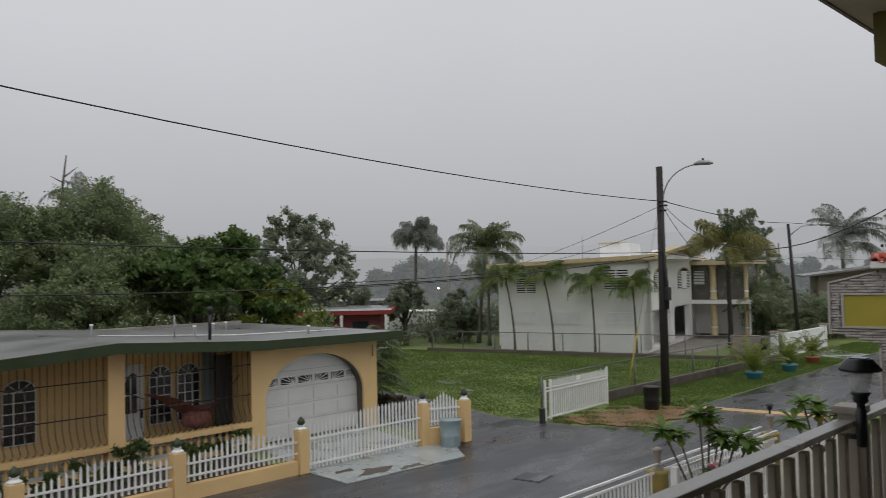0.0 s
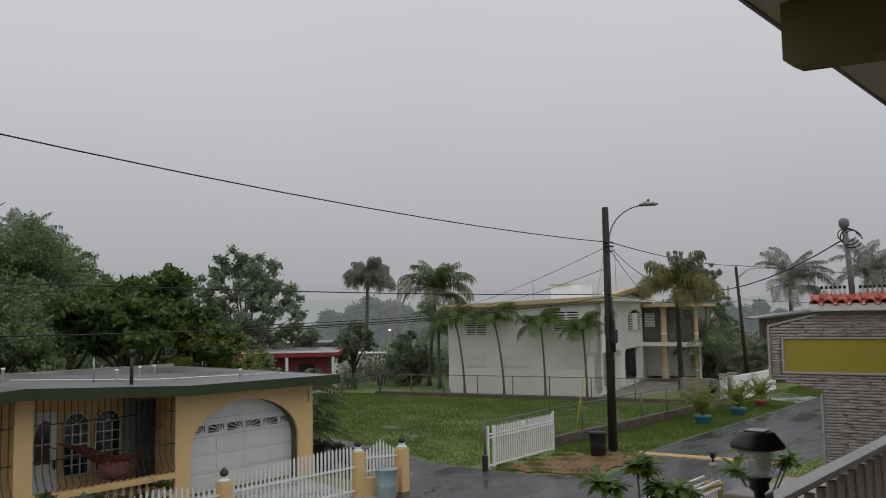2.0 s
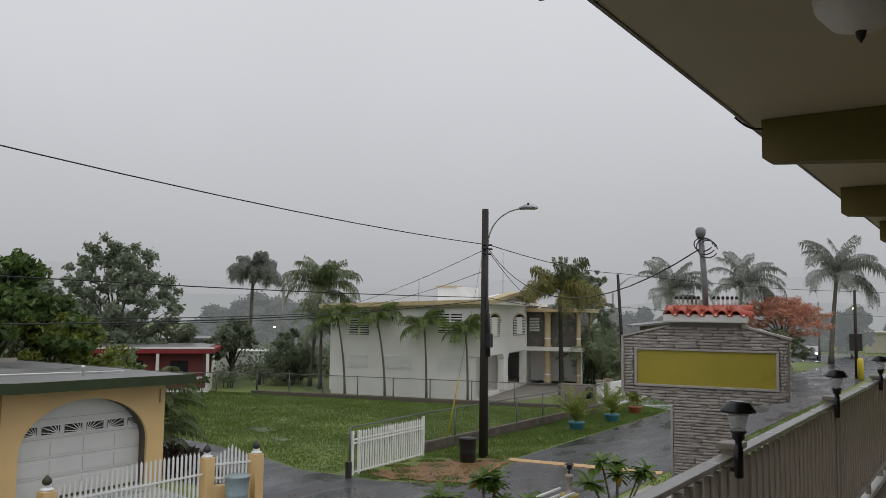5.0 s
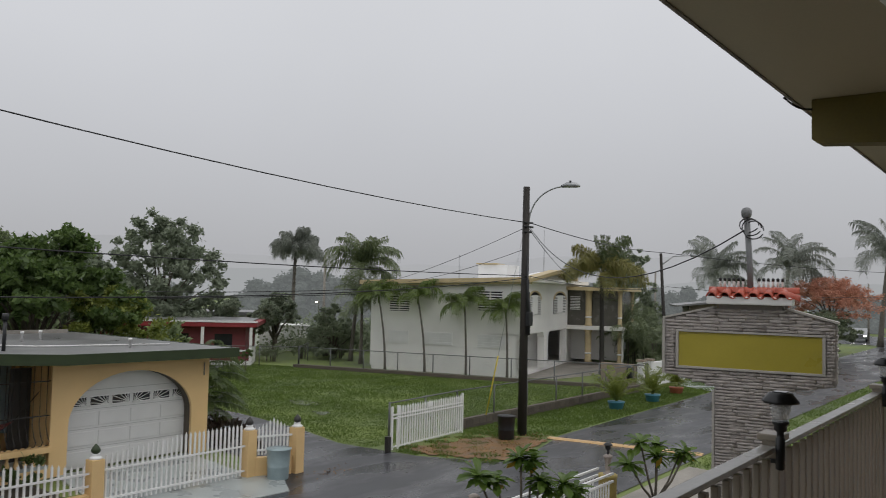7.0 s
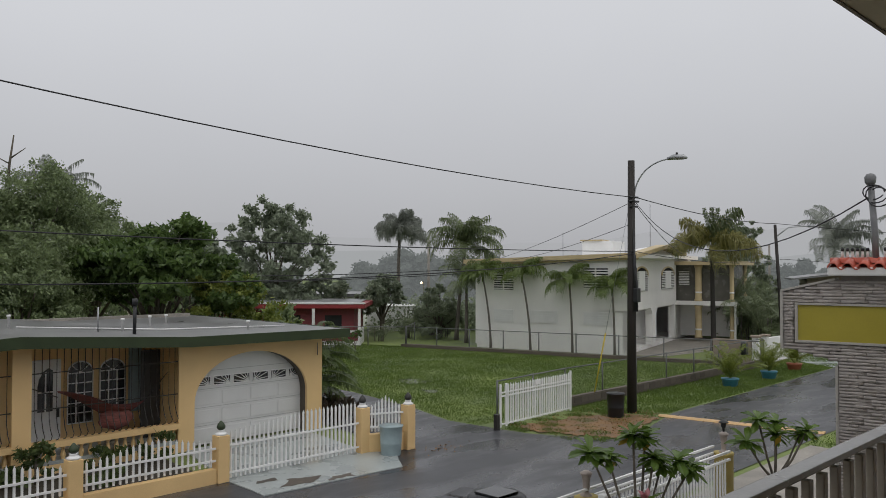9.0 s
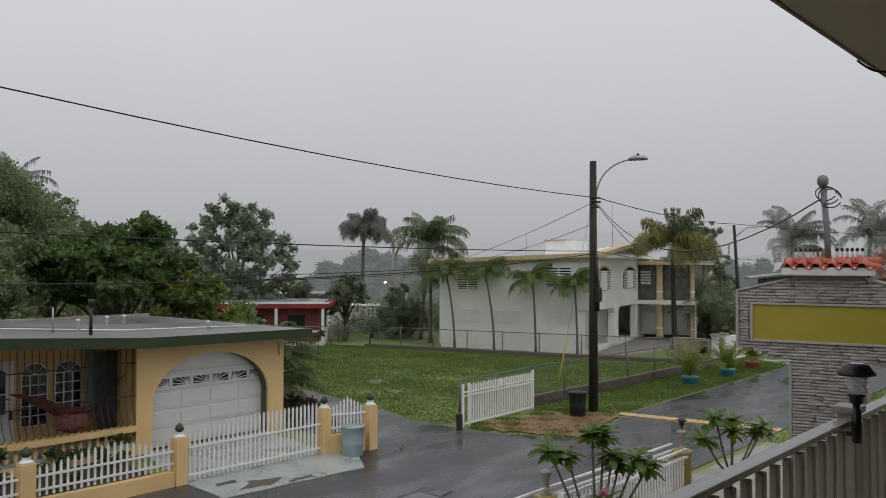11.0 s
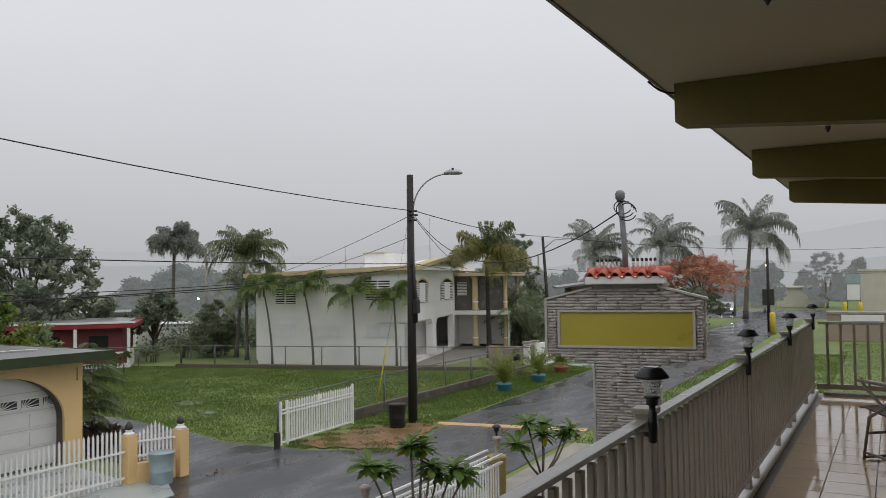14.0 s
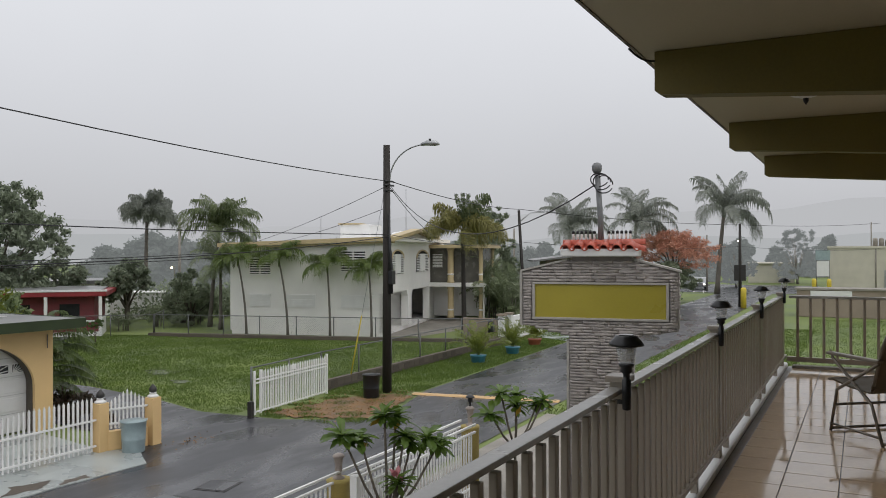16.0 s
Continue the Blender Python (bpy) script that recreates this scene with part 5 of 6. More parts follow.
def bin_(name, label, at, r, h, m, material):
    t = thing(name, label, "bin", at)
    part("drum", lathe([(r * 0.86, 0), (r * 0.9, 0.02), (r * 0.93, h * 0.4), (r * 0.945, h * 0.41), (r * 0.935, h * 0.43), (r * 1.02, h - 0.03), (r * 1.07, h - 0.02), (r * 1.07, h), (r * 0.95, h), (r * 0.9, h - 0.1), (0.0, h - 0.12)], 22), material, t)
    return t


bin_("rubbish_bin", "grey-blue plastic bin beside a fence pillar", (12.15, 14.95, 0), 0.28, 0.72, 0, M["bluegrey"])
bin_("rubbish_drum", "black plastic drum at the foot of a utility pole", (20.35, 13.75, 0), 0.27, 0.74, 0, M["black"])
sb = thing("feather_shrub", "dark feathery shrub beside the garage wall", "shrub", (14.35, 21.0, 0))
fr = [frond_mesh(1.35, e, b, 0.3, M["leaf_a"], 300 + i, pairs=34, leaf_w=0.012, hang=0.8) for i, (e, b) in enumerate(((40, 80), (20, 65), (5, 40)))]
part("stem", Tube([(0, 0, -0.02), (0.05, 0, 2.7)], [0.06, 0.02], 6), M["bark"], sb)
for i in range(44):
    piece("branch", fr[i % 3], sb, pose(0, 0, 0.75 + 0.045 * i, 0, 0, i * 137.5) @ Matrix.Scale(1.2 - 0.008 * i + 0.15 * math.sin(i * 1.9), 4))
lb = thing("low_hedge", "dark reddish-green low hedge at the lane's edge", "hedge", (14.0, 19.2, 0))
crown(lb, [(0, 0, 0.35, 0.7, 0.42), (0.3, 1.2, 0.35, 0.7, 0.42), (-0.3, -1.0, 0.28, 0.55, 0.35)], 3200, 0.06, M["leaf_r"], 120, "foliage", hollow=0.2)

# ---- the empty lot: leaning gate, kerb wall, chain-link fences ----
lg = thing("loose_gate", "white steel gate panel standing at the edge of the lot", "gate", (16.5, 15.17, 0), 2.9)
for z in (0.1, 0.9, 1.0):
    part("rail", Box(0.0, 3.75, -0.03, 0.0, z - 0.02, z + 0.02), M["white"], lg)
for x in (0.04, 0.32, 3.72):
    part("stile", Box(x - 0.035, x + 0.035, -0.03, 0.02, 0.02, 1.24 + 0.05 * x / 3.7), M["white"], lg)
pm = picket_mesh(1.05, 0.02)
for i in range(27):
    piece("picket", pm, lg, pose(0.42 + 0.123 * i, 0, 0.06 + 0.012 * math.sin(i * 2.7)) @ Matrix.Diagonal((1, 1, 1.08, 1)))
part("plate", Box(1.75, 1.98, -0.05, -0.032, 1.06, 1.2), M["white"], lg)
part("foot_post", Box(-0.2, -0.08, -0.08, 0.05, 0, 0.42), M["iron"], lg)
kw = thing("lot_wall", "weathered low concrete block wall along the lot", "wall", kind="structure")
part("footing", Box(20.6, 36.2, 15.75, 15.95, -0.02, 0.1), M["stained"], kw)
blk = mesh_of("block", Box(-0.197, 0.197, -0.1, 0.1, 0, 0.19, bevel=0.008), M["stained"])
for i in range(39):
    piece("block", blk, kw, pose(20.8 + 0.4 * i, 15.85, 0.1))
part("cap", Box(20.6, 36.2, 15.76, 15.94, 0.292, 0.33), M["stained"], kw)


def chain_fence(label, pts, z0, h, step=2.2):
    t = thing("chain_fence", label, "fence", group="chain-link fences")
    lattice = bmesh.new()
    for (ax, ay), (bx, by) in zip(pts, pts[1:]):
        L = math.hypot(bx - ax, by - ay)
        n = max(1, round(L / step))
        at = lambda s, z: (ax + (bx - ax) * s, ay + (by - ay) * s, z)
        for i in range(n + 1):
            part("post", Tube([at(i / n, z0 - 0.02), at(i / n, z0 + h + 0.04)], 0.03, 8), M["fencepost"], t)
        part("top_rail", Tube([at(0, z0 + h), at(1, z0 + h)], 0.022, 6), M["fencepost"], t)
        m = int(L / 0.11)
        for i in range(m):
            for s in (1, -1):
                s0, s1 = i / m, (i + s * h / 0.11) / m
                k0, k1 = z0 + 0.03, z0 + h
                if s1 > 1:
                    k1 = z0 + 0.03 + (h - 0.03) * (1 - s0) / (s1 - s0)
                    s1 = 1
                if s1 < 0:
                    k1 = z0 + 0.03 + (h - 0.03) * s0 / (s0 - s1)
                    s1 = 0
                p, q = Vector(at(s0, k0)), Vector(at(s1, k1))
                w = Vector((0, 0, 0.0022))
                lattice.faces.new([lattice.verts.new(v) for v in (p - w, p + w, q + w, q - w)])
    part("wire_mesh", lattice, M["fencepost"], t, kind="stuff")
    return t


chain_fence("grey chain-link fence on a low block wall", [(16.8, 15.5), (20.6, 15.85), (36.1, 15.85)], 0.33, 0.95)
chain_fence("grey chain-link fence before the white house", [(24.5, 40.5), (30.6, 34.3), (33.4, 24.4), (36.1, 15.9)], 0.1, 1.05)
chain_fence("grey chain-link fence of a small pen", [(30.7, 34.35), (33.2, 36.3)], 0.1, 1.05)
kb = solid("fence_kerb", prism([(30.4, 34.5), (33.2, 24.4), (35.9, 15.95), (36.2, 16.0), (33.6, 24.5), (30.8, 34.6)], -0.02, 0.16, "z"), M["stained"], "low weathered concrete kerb under the fence", "kerb", kind="structure")
for x, y in ((31.0, 33.0), (32.6, 27.0)):
    solid("rubble", prism([(x, y), (x + 0.4, y - 0.6), (x + 0.7, y - 0.4), (x + 0.4, y + 0.3)], -0.02, 0.12, "z"), M["oldconc"], "grey concrete rubble on the grass", "rubble")

# ---- white two-storey house ----
wh = thing("white_house", "white two-storey house with beige roof edge, arches and balcony", "house", (35.86, 22.7, 0.2), 15)
part("plinth", Box(0.01, 14, 0.21, 9.0, -0.22, 0.0), M["house"], wh)
W = 9.1
def whz(y):
    return 5.1 - 0.3 * y / W


part("side_wall", prism([(0.0, 0), (W, 0), (W, whz(W) - 0.2), (0.0, whz(0) - 0.2)], 0.0, 0.22, "x"), M["house"], wh)
part("far_wall", prism([(W - 0.2, 0), (W, 0), (W, 4.35), (W - 0.2, 4.35)], 0.22, 14.0, "x"), M["house"], wh)
part("rear_wall", prism([(-0.2, 0), (W, 0), (W, 4.4), (-0.2, 4.8)], 13.8, 14.0, "x"), M["house"], wh)
gable = [(0.0, 4.9), (5.8, 5.5), (10.0, 5.15)]
up = [(0.0, 2.1), (0.0, 4.9), (5.8, 5.5), (10.0, 5.15), (10.0, 2.1)]
part("front_wall", prism(up, -0.0, 0.2), M["house"], wh)
part("front_soffit", Box(0, 10, 0.2, 2.0, 2.02, 2.1), M["house"], wh)
part("carport_back", Box(0.22, 10, 2.0, 2.2, 0, 2.1), M["house"], wh)
for x0, x1 in ((0.0, 0.35), (4.35, 5.2), (9.6, 10.0)):
    part("carport_pillar", prism([(x0, 0), (x1, 0), (x1, 1.75), (x1 + 0.3, 2.1), (x0 - 0.3, 2.1), (x0, 1.75)] if x0 > 1 and x1 < 9 else [(x0, 0), (x1, 0), (x1, 2.1), (x0, 2.1)], 0.0, 0.4), M["house"], wh)
part("roof", prism([(-0.45, whz(-0.45) - 0.2), (W + 0.5, whz(W + 0.5) - 0.2), (W + 0.5, whz(W + 0.5) + 0.02), (-0.45, whz(-0.45) + 0.02)], -0.4, 14.2, "x"), M["house"], wh)
part("roof_edge", prism([(-0.5, whz(-0.5) - 0.18), (W + 0.55, whz(W + 0.55) - 0.18), (W + 0.55, whz(W + 0.55) + 0.05), (-0.5, whz(-0.5) + 0.05)], -0.47, -0.402, "x"), M["beige"], wh, "beige moulded roof edge")
part("roof_edge", prism([(-0.45, whz(-0.45) - 0.3), (W + 0.5, whz(W + 0.5) - 0.3), (W + 0.5, whz(W + 0.5) - 0.19), (-0.45, whz(-0.45) - 0.19)], -0.3, -0.01, "x"), M["beige"], wh)
part("gable_roof", prism([(-0.5, 4.88), (5.8, 5.5), (10.4, 5.12), (10.4, 5.3), (5.8, 5.72), (-0.5, 5.08)], -0.48, 0.15), M["beige"], wh)
part("gable_edge", prism([(-0.55, 4.9), (5.8, 5.53), (10.45, 5.15), (10.45, 5.32), (5.8, 5.74), (-0.55, 5.1)], -0.56, -0.483), M["beige"], wh, "beige moulded gable edge")
part("roof_tank", Box(5.5, 8.0, 2.7, 4.6, 4.6, 6.0, bevel=0.02), M["white"], wh, "white box-shaped water tank housing")
part("roof_tank_lid", Box(5.4, 6.8, 3.3, 4.7, 6.0, 6.08), M["beige"], wh)
part("roof_dome", lathe([(0.9, 0), (0.85, 0.25), (0.6, 0.45), (0, 0.55)], 16, (8.2, 1.4, 5.1)), M["white"], wh)


def louvre(y0, y1, z0, z1, n):
    w = part("louvre_window", Box(-0.01, 0.05, y0, y1, z0, z1), M["dark"] if n > 5 else M["white"], wh, "white slatted window")
    for i in range(n):
        z = z0 + (z1 - z0) * (i + 0.5) / n
        part("slat", prism([(y0, z), (y1, z), (y1, z + (z1 - z0) / n * 0.5), (y0, z + (z1 - z0) / n * 0.5)], -0.05, -0.012, "x"), M["white"], w)
    for z in (z0, z1):
        part("frame", Box(-0.06, 0.0, y0 - 0.03, y1 + 0.03, z - 0.03, z + 0.03), M["white"], w)
    if y1 - y0 > 1.1 and n > 5:
        m_ = (y0 + y1) / 2
        part("frame", Box(-0.065, 0.0, m_ - 0.03, m_ + 0.03, z0, z1), M["white"], w)


for a in ((6.7, 7.9, 1.35, 1.98, 5), (4.05, 5.8, 1.35, 1.98, 5), (0.75, 2.55, 1.33, 1.97, 5), (6.7, 7.9, 3.1, 4.02, 7), (4.3, 5.05, 4.02, 4.27, 3), (1.2, 2.55, 3.28, 4.42, 8)):
    louvre(*a)
for x0, x1 in ((0.8, 3.3), (6.3, 9.3)):
    zt = 4.42
    w = part("arched_window", prism([(x0, 3.1), (x1, 3.1), (x1, 3.95)] + [((x0 + x1) / 2 + (x1 - x0) / 2 * math.cos(math.pi * i / 12), 3.95 + 0.47 * math.sin(math.pi * i / 12)) for i in range(1, 12)] + [(x0, 3.95)], -0.03, -0.004), M["pane"], wh, "arched window with white bars and brown edge")
    xc, hw = (x0 + x1) / 2, (x1 - x0) / 2
    part("shutter", Box(xc - hw * 0.42, xc + hw * 0.42, -0.07, -0.032, 3.12, 4.2, bevel=0.01), M["white"], w)
    for i in range(11):
        z = 3.14 + 0.1 * i
        e = hw * math.sqrt(max(0.05, 1 - max(0, (z - 3.95) / 0.47) ** 2))
        for q in (-1, 1):
            part("slat", Box(min(xc + q * hw * 0.44, xc + q * e), max(xc + q * hw * 0.44, xc + q * e), -0.06, -0.031, z - 0.022, z + 0.03), M["white"], w)
    pts = [((x0 + x1) / 2 + (x1 - x0) / 2 * math.cos(math.pi * i / 12), -0.05, 3.95 + 0.47 * math.sin(math.pi * i / 12)) for i in range(13)]
    part("arch_trim", Tube(pts, 0.05, 5), M["beige"], w)
# balcony wing
part("wing_wall", Box(10.0, 15, 0.2, 0.4, 0, 4.9), M["house"], wh)
part("balcony_slab", Box(9.8, 15, -3.6, 0.2, 2.05, 2.3), M["house"], wh)
part("wing_roof", Box(9.6, 15.2, -3.9, 0.3, 4.55, 4.78), M["beige"], wh)
for x, y, r in ((10.1, -1.35, 0.2), (10.1, -3.35, 0.13), (14.7, -3.35, 0.15)):
    for z0, z1 in ((0, 2.05), (2.3, 4.55)):
        col = part("column", lathe([(r * 1.2, z0), (r * 1.2, z0 + 0.12), (r, z0 + 0.16), (r, z1 - 0.2), (r * 1.25, z1 - 0.12), (r * 1.25, z1)], 20, (x, y, 0)), M["beige"], wh, "beige plastered column")
        part("ring", lathe([(r * 1.02, z0 + 0.5), (r * 1.1, z0 + 0.53), (r * 1.1, z0 + 0.57), (r * 1.02, z0 + 0.6)], 20, (x, y, 0)), M["white"], col)
part("balcony_screen", Box(10.35, 10.39, -3.3, 0.19, 2.3, 4.55), M["screen"], wh, "dull grey-brown balcony screen")
part("end_screen", Box(10.4, 14.6, -3.36, -3.32, 2.3, 4.55), M["screen"], wh)
part("end_wall", Box(9.95, 10.25, -3.6, -3.5, 0, 2.05), M["house"], wh)
part("meter_box", Box(10.0, 10.2, -3.72, -3.61, 0.9, 1.35, bevel=0.02), M["galv"], wh)
for i in range(9):
    part("balcony_louvre", Box(10.3, 10.345, -0.75, -0.1, 3.3 + 0.1 * i, 3.36 + 0.1 * i), M["white"], wh)
part("wing_inner", Box(12, 12.2, -3.2, 0.2, 0, 2.05), M["house"], wh)
part("wing_shutter", Box(12.0, 12.15, -1.6, 0.2, 2.3, 4.5), M["cream"], wh)
for x, h in ((2.0, 1.2), (9.5, 3.2)):
    part("antenna", Tube([(x, 4.5 if h < 2 else 1.5, 4.7), (x, 4.5 if h < 2 else 1.5, 5.2 + h)], 0.025, 5), M["galv"], wh)

gw = thing("yard_wall", "taupe and white boundary wall with a small iron gate", "wall", kind="structure")
part("wall_run", Box(36.35, 36.55, 16.5, 18.4, 0, 1.14), M["taupe"], gw)
part("wall_run", Box(37.65, 43.0, 16.2, 16.4, 0, 1.2), M["white"], gw)
for x in (36.5, 37.5, 43.1):
    part("gate_post", Box(x - 0.14, x + 0.14, 16.15, 16.45, 0, 1.3, bevel=0.015), M["white"], gw)
    part("post_cap", Box(x - 0.2, x + 0.2, 16.1, 16.5, 1.3, 1.39), M["taupe"], gw)
part("iron_gate", Box(36.64, 37.36, 16.28, 16.31, 0.05, 1.15), M["iron"], gw)
ty = solid("tyre", lathe([(0.22, -0.09), (0.32, -0.1), (0.36, 0), (0.32, 0.1), (0.22, 0.09), (0.2, 0.0), (0.22, -0.09)], 20), M["black"], "black tyre hung on the fence", "tyre")
ty.matrix_basis = pose(33.9, 15.72, 0.95, 90, 0, 10)

# ---- potted palms on the verge ----
for i, (x, y, m, s, lab) in enumerate(((29.1, 14.15, "blue", 1.15, "bushy palm in a low blue planter on the verge"), (32.4, 14.0, "blue", 1.05, "bushy palm in a round blue pot on the verge"), (35.9, 14.3, "terracotta", 1.0, "bushy palm in a terracotta pot on the verge"))):
    t = thing("potted_palm", lab, "potted plant", (x, y, 0), group="verge planters")
    part("pot", lathe([(0.24, 0), (0.27, 0.02), (0.31, 0.24), (0.34, 0.26), (0.34, 0.31), (0.29, 0.31), (0.27, 0.25), (0, 0.24)], 18), M[m], t)
    fm = [frond_mesh(1.3 * s, e, b, 0.3, M["leaf_y"], 400 + 3 * i + k, pairs=18, leaf_w=0.014) for k, (e, b) in enumerate(((86, 45), (76, 70), (60, 80)))]
    for k in range(26):
        piece("frond", fm[k % 3], t, pose(0, 0, 0.24, 0, 0, k * 137.5) @ Matrix.Scale(0.8 + 0.1 * (k % 4), 4))

# ---- utility poles and wires ----
PX, PY = 21.45, 13.85
up_ = thing("utility_pole", "dark wooden utility pole with a street lamp arm", "utility pole", (PX, PY, 0))
part("pole", Tube([(0, 0, -0.1), (0, 0, 4), (0, 0, 8.03)], [0.155, 0.13, 0.108], 14), M["pole"], up_)
part("lamp_arm", Tube([(0.05 + 0.3 * q, -0.08 - 1.17 * (1 - math.cos(q * math.pi / 2)) ** 1.1, 6.9 + 1.12 * math.sin(q * math.pi / 2)) for q in [i / 12 for i in range(13)]], 0.024, 8), M["galv"], up_, "curved grey lamp arm")
lh = part("lamp_head", Tube([(0.33, -1.1, 8.02), (0.36, -1.3, 8.06), (0.4, -1.6, 8.04), (0.42, -1.72, 8.0)], [0.045, 0.09, 0.085, 0.03], 10), M["galv"], up_, "grey cobra-head street lamp")
part("photocell", lathe([(0.04, 8.12), (0.04, 8.19), (0, 8.2)], 8, (0.37, -1.4, 0)), M["black"], lh)
for z, w in ((6.85, 0.2), (6.72, 0.24), (6.55, 0.16)):
    part("insulator", Tube([(-w, -0.05, z), (w, -0.12, z)], 0.035, 6), M["black"], up_)
for i in range(5):
    part("conduit", Tube([(0.1 - 0.05 * i, -0.15, 3.2), (0.1 - 0.05 * i, -0.15, 4.2 + 0.4 * i)], 0.02, 5), M["black"], up_)
part("junction_box", Box(-0.12, 0.12, -0.26, -0.12, 3.5, 3.95, bevel=0.02), M["black"], up_)
solid("guy_wire_guard", Tube([(22.3, 15.9, 0.0), (21.97, 15.17, 2.4)], 0.024, 8), M["guy"], "yellow plastic guard on the pole's guy wire", "guy guard")
solid("guy_wire", Tube([(21.97, 15.17, 2.4), (PX, PY + 0.1, 6.5)], 0.008, 5), M["galv"], "thin steel guy wire of the pole", "cable", "overhead wires")
p2 = thing("utility_pole", "slim dark wooden utility pole with a lamp arm", "utility pole", (42.3, 17.3, 0))
part("pole", Tube([(0, 0, -0.1), (-0.3, 0.3, 6.9)], [0.115, 0.075], 12), M["pole"], p2)
part("lamp_arm", Tube([(-0.3, 0.3, 6.2), (0.0, -0.3, 6.75), (0.3, -1.2, 6.8)], 0.03, 6), M["galv"], p2)
part("lamp_head", Tube([(0.3, -1.2, 6.8), (0.35, -1.7, 6.78)], [0.08, 0.05], 8), M["galv"], p2)
p3 = thing("utility_pole", "far slim utility pole with a dark box sign", "utility pole", (68.4, 9.0, 0))
part("pole", Tube([(0, 0, -0.1), (0, 0, 6.75)], [0.14, 0.1], 10), M["pole"], p3)
part("box_sign", Box(-0.1, 0.1, -0.45, 0.45, 2.1, 3.4, bevel=0.03), M["iron"], p3)
p4 = thing("utility_pole", "far wooden utility pole", "utility pole", (-14.0, 13.9, 0), group="far poles")
part("pole", Tube([(0, 0, -0.1), (0, 0, 9.7)], [0.17, 0.12], 12), M["pole"], p4)
for x, y, h in ((40.5, 42.5, 6.9), (64, 27, 6.5), (78, 24, 6.2), (95, 16, 6.3), (88, -3.0, 6.0)):
    q = thing("utility_pole", "far thin grey utility pole", "utility pole", (x, y, 0), group="far poles")
    part("pole", Tube([(0, 0, -0.1), (0, 0, h)], [0.12, 0.08], 8), M["oldconc"], q)
wire("long black twisted street cable", [(-14.0, 13.9, 9.5), (PX, PY, 6.86)], 0.014, 0.71)
wire("black street cable between poles", [(PX, PY - 0.1, 6.86), (42.0, 17.5, 6.95), (68.4, 9.0, 6.65), (95, -1.5, 7.4)], 0.016, 0.2)
wire("black service cable to the sign mast", [(PX, PY - 0.1, 6.75), (10.75, 3.6, 5.6)], 0.011, 1.15)
wire("low black cable across the lot", [(-14, 13.8, 5.75), (PX, PY - 0.1, 5.12), (42, 17.2, 5.05), (68.4, 9.0, 4.9), (95, -1.5, 4.75)], 0.012, 0.28)
wire("low black cable across the lot", [(-14, 13.8, 5.35), (PX, PY - 0.1, 5.05)], 0.013, 0.88)
wire("thin service cable to the white house", [(PX, PY, 6.7), (33.3, 31.3, 4.7)], 0.01, 0.2)
wire("thin service cable to the white house", [(PX, PY, 6.0), (33.8, 29.0, 5.0)], 0.01, 0.15)
wire("thin service cable to the white house", [(PX, PY, 6.8), (45.0, 24.0, 5.2)], 0.012, 0.35)
wire("thin far black cable above the lot", [(-14, 34, 4.4), (24, 33, 4.2), (44, 30, 5.2)], 0.02, 0.15)
wire("thin far black cable above the lot", [(-14, 36, 3.6), (24, 34, 3.9), (46, 30, 5.0)], 0.02, 0.15)

# ---- palms ----
for i, (s, tx, zt) in enumerate(((7.6, 0.5, 4.05), (5.2, 0.5, 4.05), (2.8, 0.15, 3.7), (0.5, 0.12, 3.4))):
    bx, by = 35.86 - 0.259 * s - 1.0, 22.7 + 0.966 * s - 0.25
    palm("slim leaning palm before the white house wall", (bx, by, 0), (bx - 0.25 * tx, by + 0.95 * tx, zt), 0.05, 1.7, [M["frond_s"]], 500 + 9 * i, 17, 0.5, ((84, 90), (72, 120), (60, 135), (46, 130), (30, 105)), lean=0.9, hang=0.85)
palm("tall shaggy palm with yellowing fronds beside the house", (41.3, 20.75, 0), (41.2, 20.8, 5.6), 0.12, 2.9, [M["frond_y"], M["frond_y"], M["frond"]], 563, 14, 0.7, ((84, 70), (72, 120), (58, 140), (40, 120), (24, 100)), plume=True, spear=2.3, bark="pole", hang=0.7)
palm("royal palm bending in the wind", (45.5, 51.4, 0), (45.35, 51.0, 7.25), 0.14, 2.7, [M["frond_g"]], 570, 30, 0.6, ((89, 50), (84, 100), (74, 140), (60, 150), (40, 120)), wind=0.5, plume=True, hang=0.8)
COCO = ((89, 55), (84, 85), (76, 115), (64, 140), (48, 140), (26, 110))
palm("coconut palm bending in the wind", (36.0, 35.4, 0), (36.2, 34.9, 5.55), 0.1, 3.1, [M["frond"]], 580, 28, 0.8, COCO, wind=0.6, hang=0.8)
palm("low palm with hanging fronds on the lot", (35.0, 33.6, 0), (35.0, 33.6, 3.3), 0.09, 2.4, [M["frond_h"]], 584, 22, 0.6, COCO, wind=0.3, hang=0.8)
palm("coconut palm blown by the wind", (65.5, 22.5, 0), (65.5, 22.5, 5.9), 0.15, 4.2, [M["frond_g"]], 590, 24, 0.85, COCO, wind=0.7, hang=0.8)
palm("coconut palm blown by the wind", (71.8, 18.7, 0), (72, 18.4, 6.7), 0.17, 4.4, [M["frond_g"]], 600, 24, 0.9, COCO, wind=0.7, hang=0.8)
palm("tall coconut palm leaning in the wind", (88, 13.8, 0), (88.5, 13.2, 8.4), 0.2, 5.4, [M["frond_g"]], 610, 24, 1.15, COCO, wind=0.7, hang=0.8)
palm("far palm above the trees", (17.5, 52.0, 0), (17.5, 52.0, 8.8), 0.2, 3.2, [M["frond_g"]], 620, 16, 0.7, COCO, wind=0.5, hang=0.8)
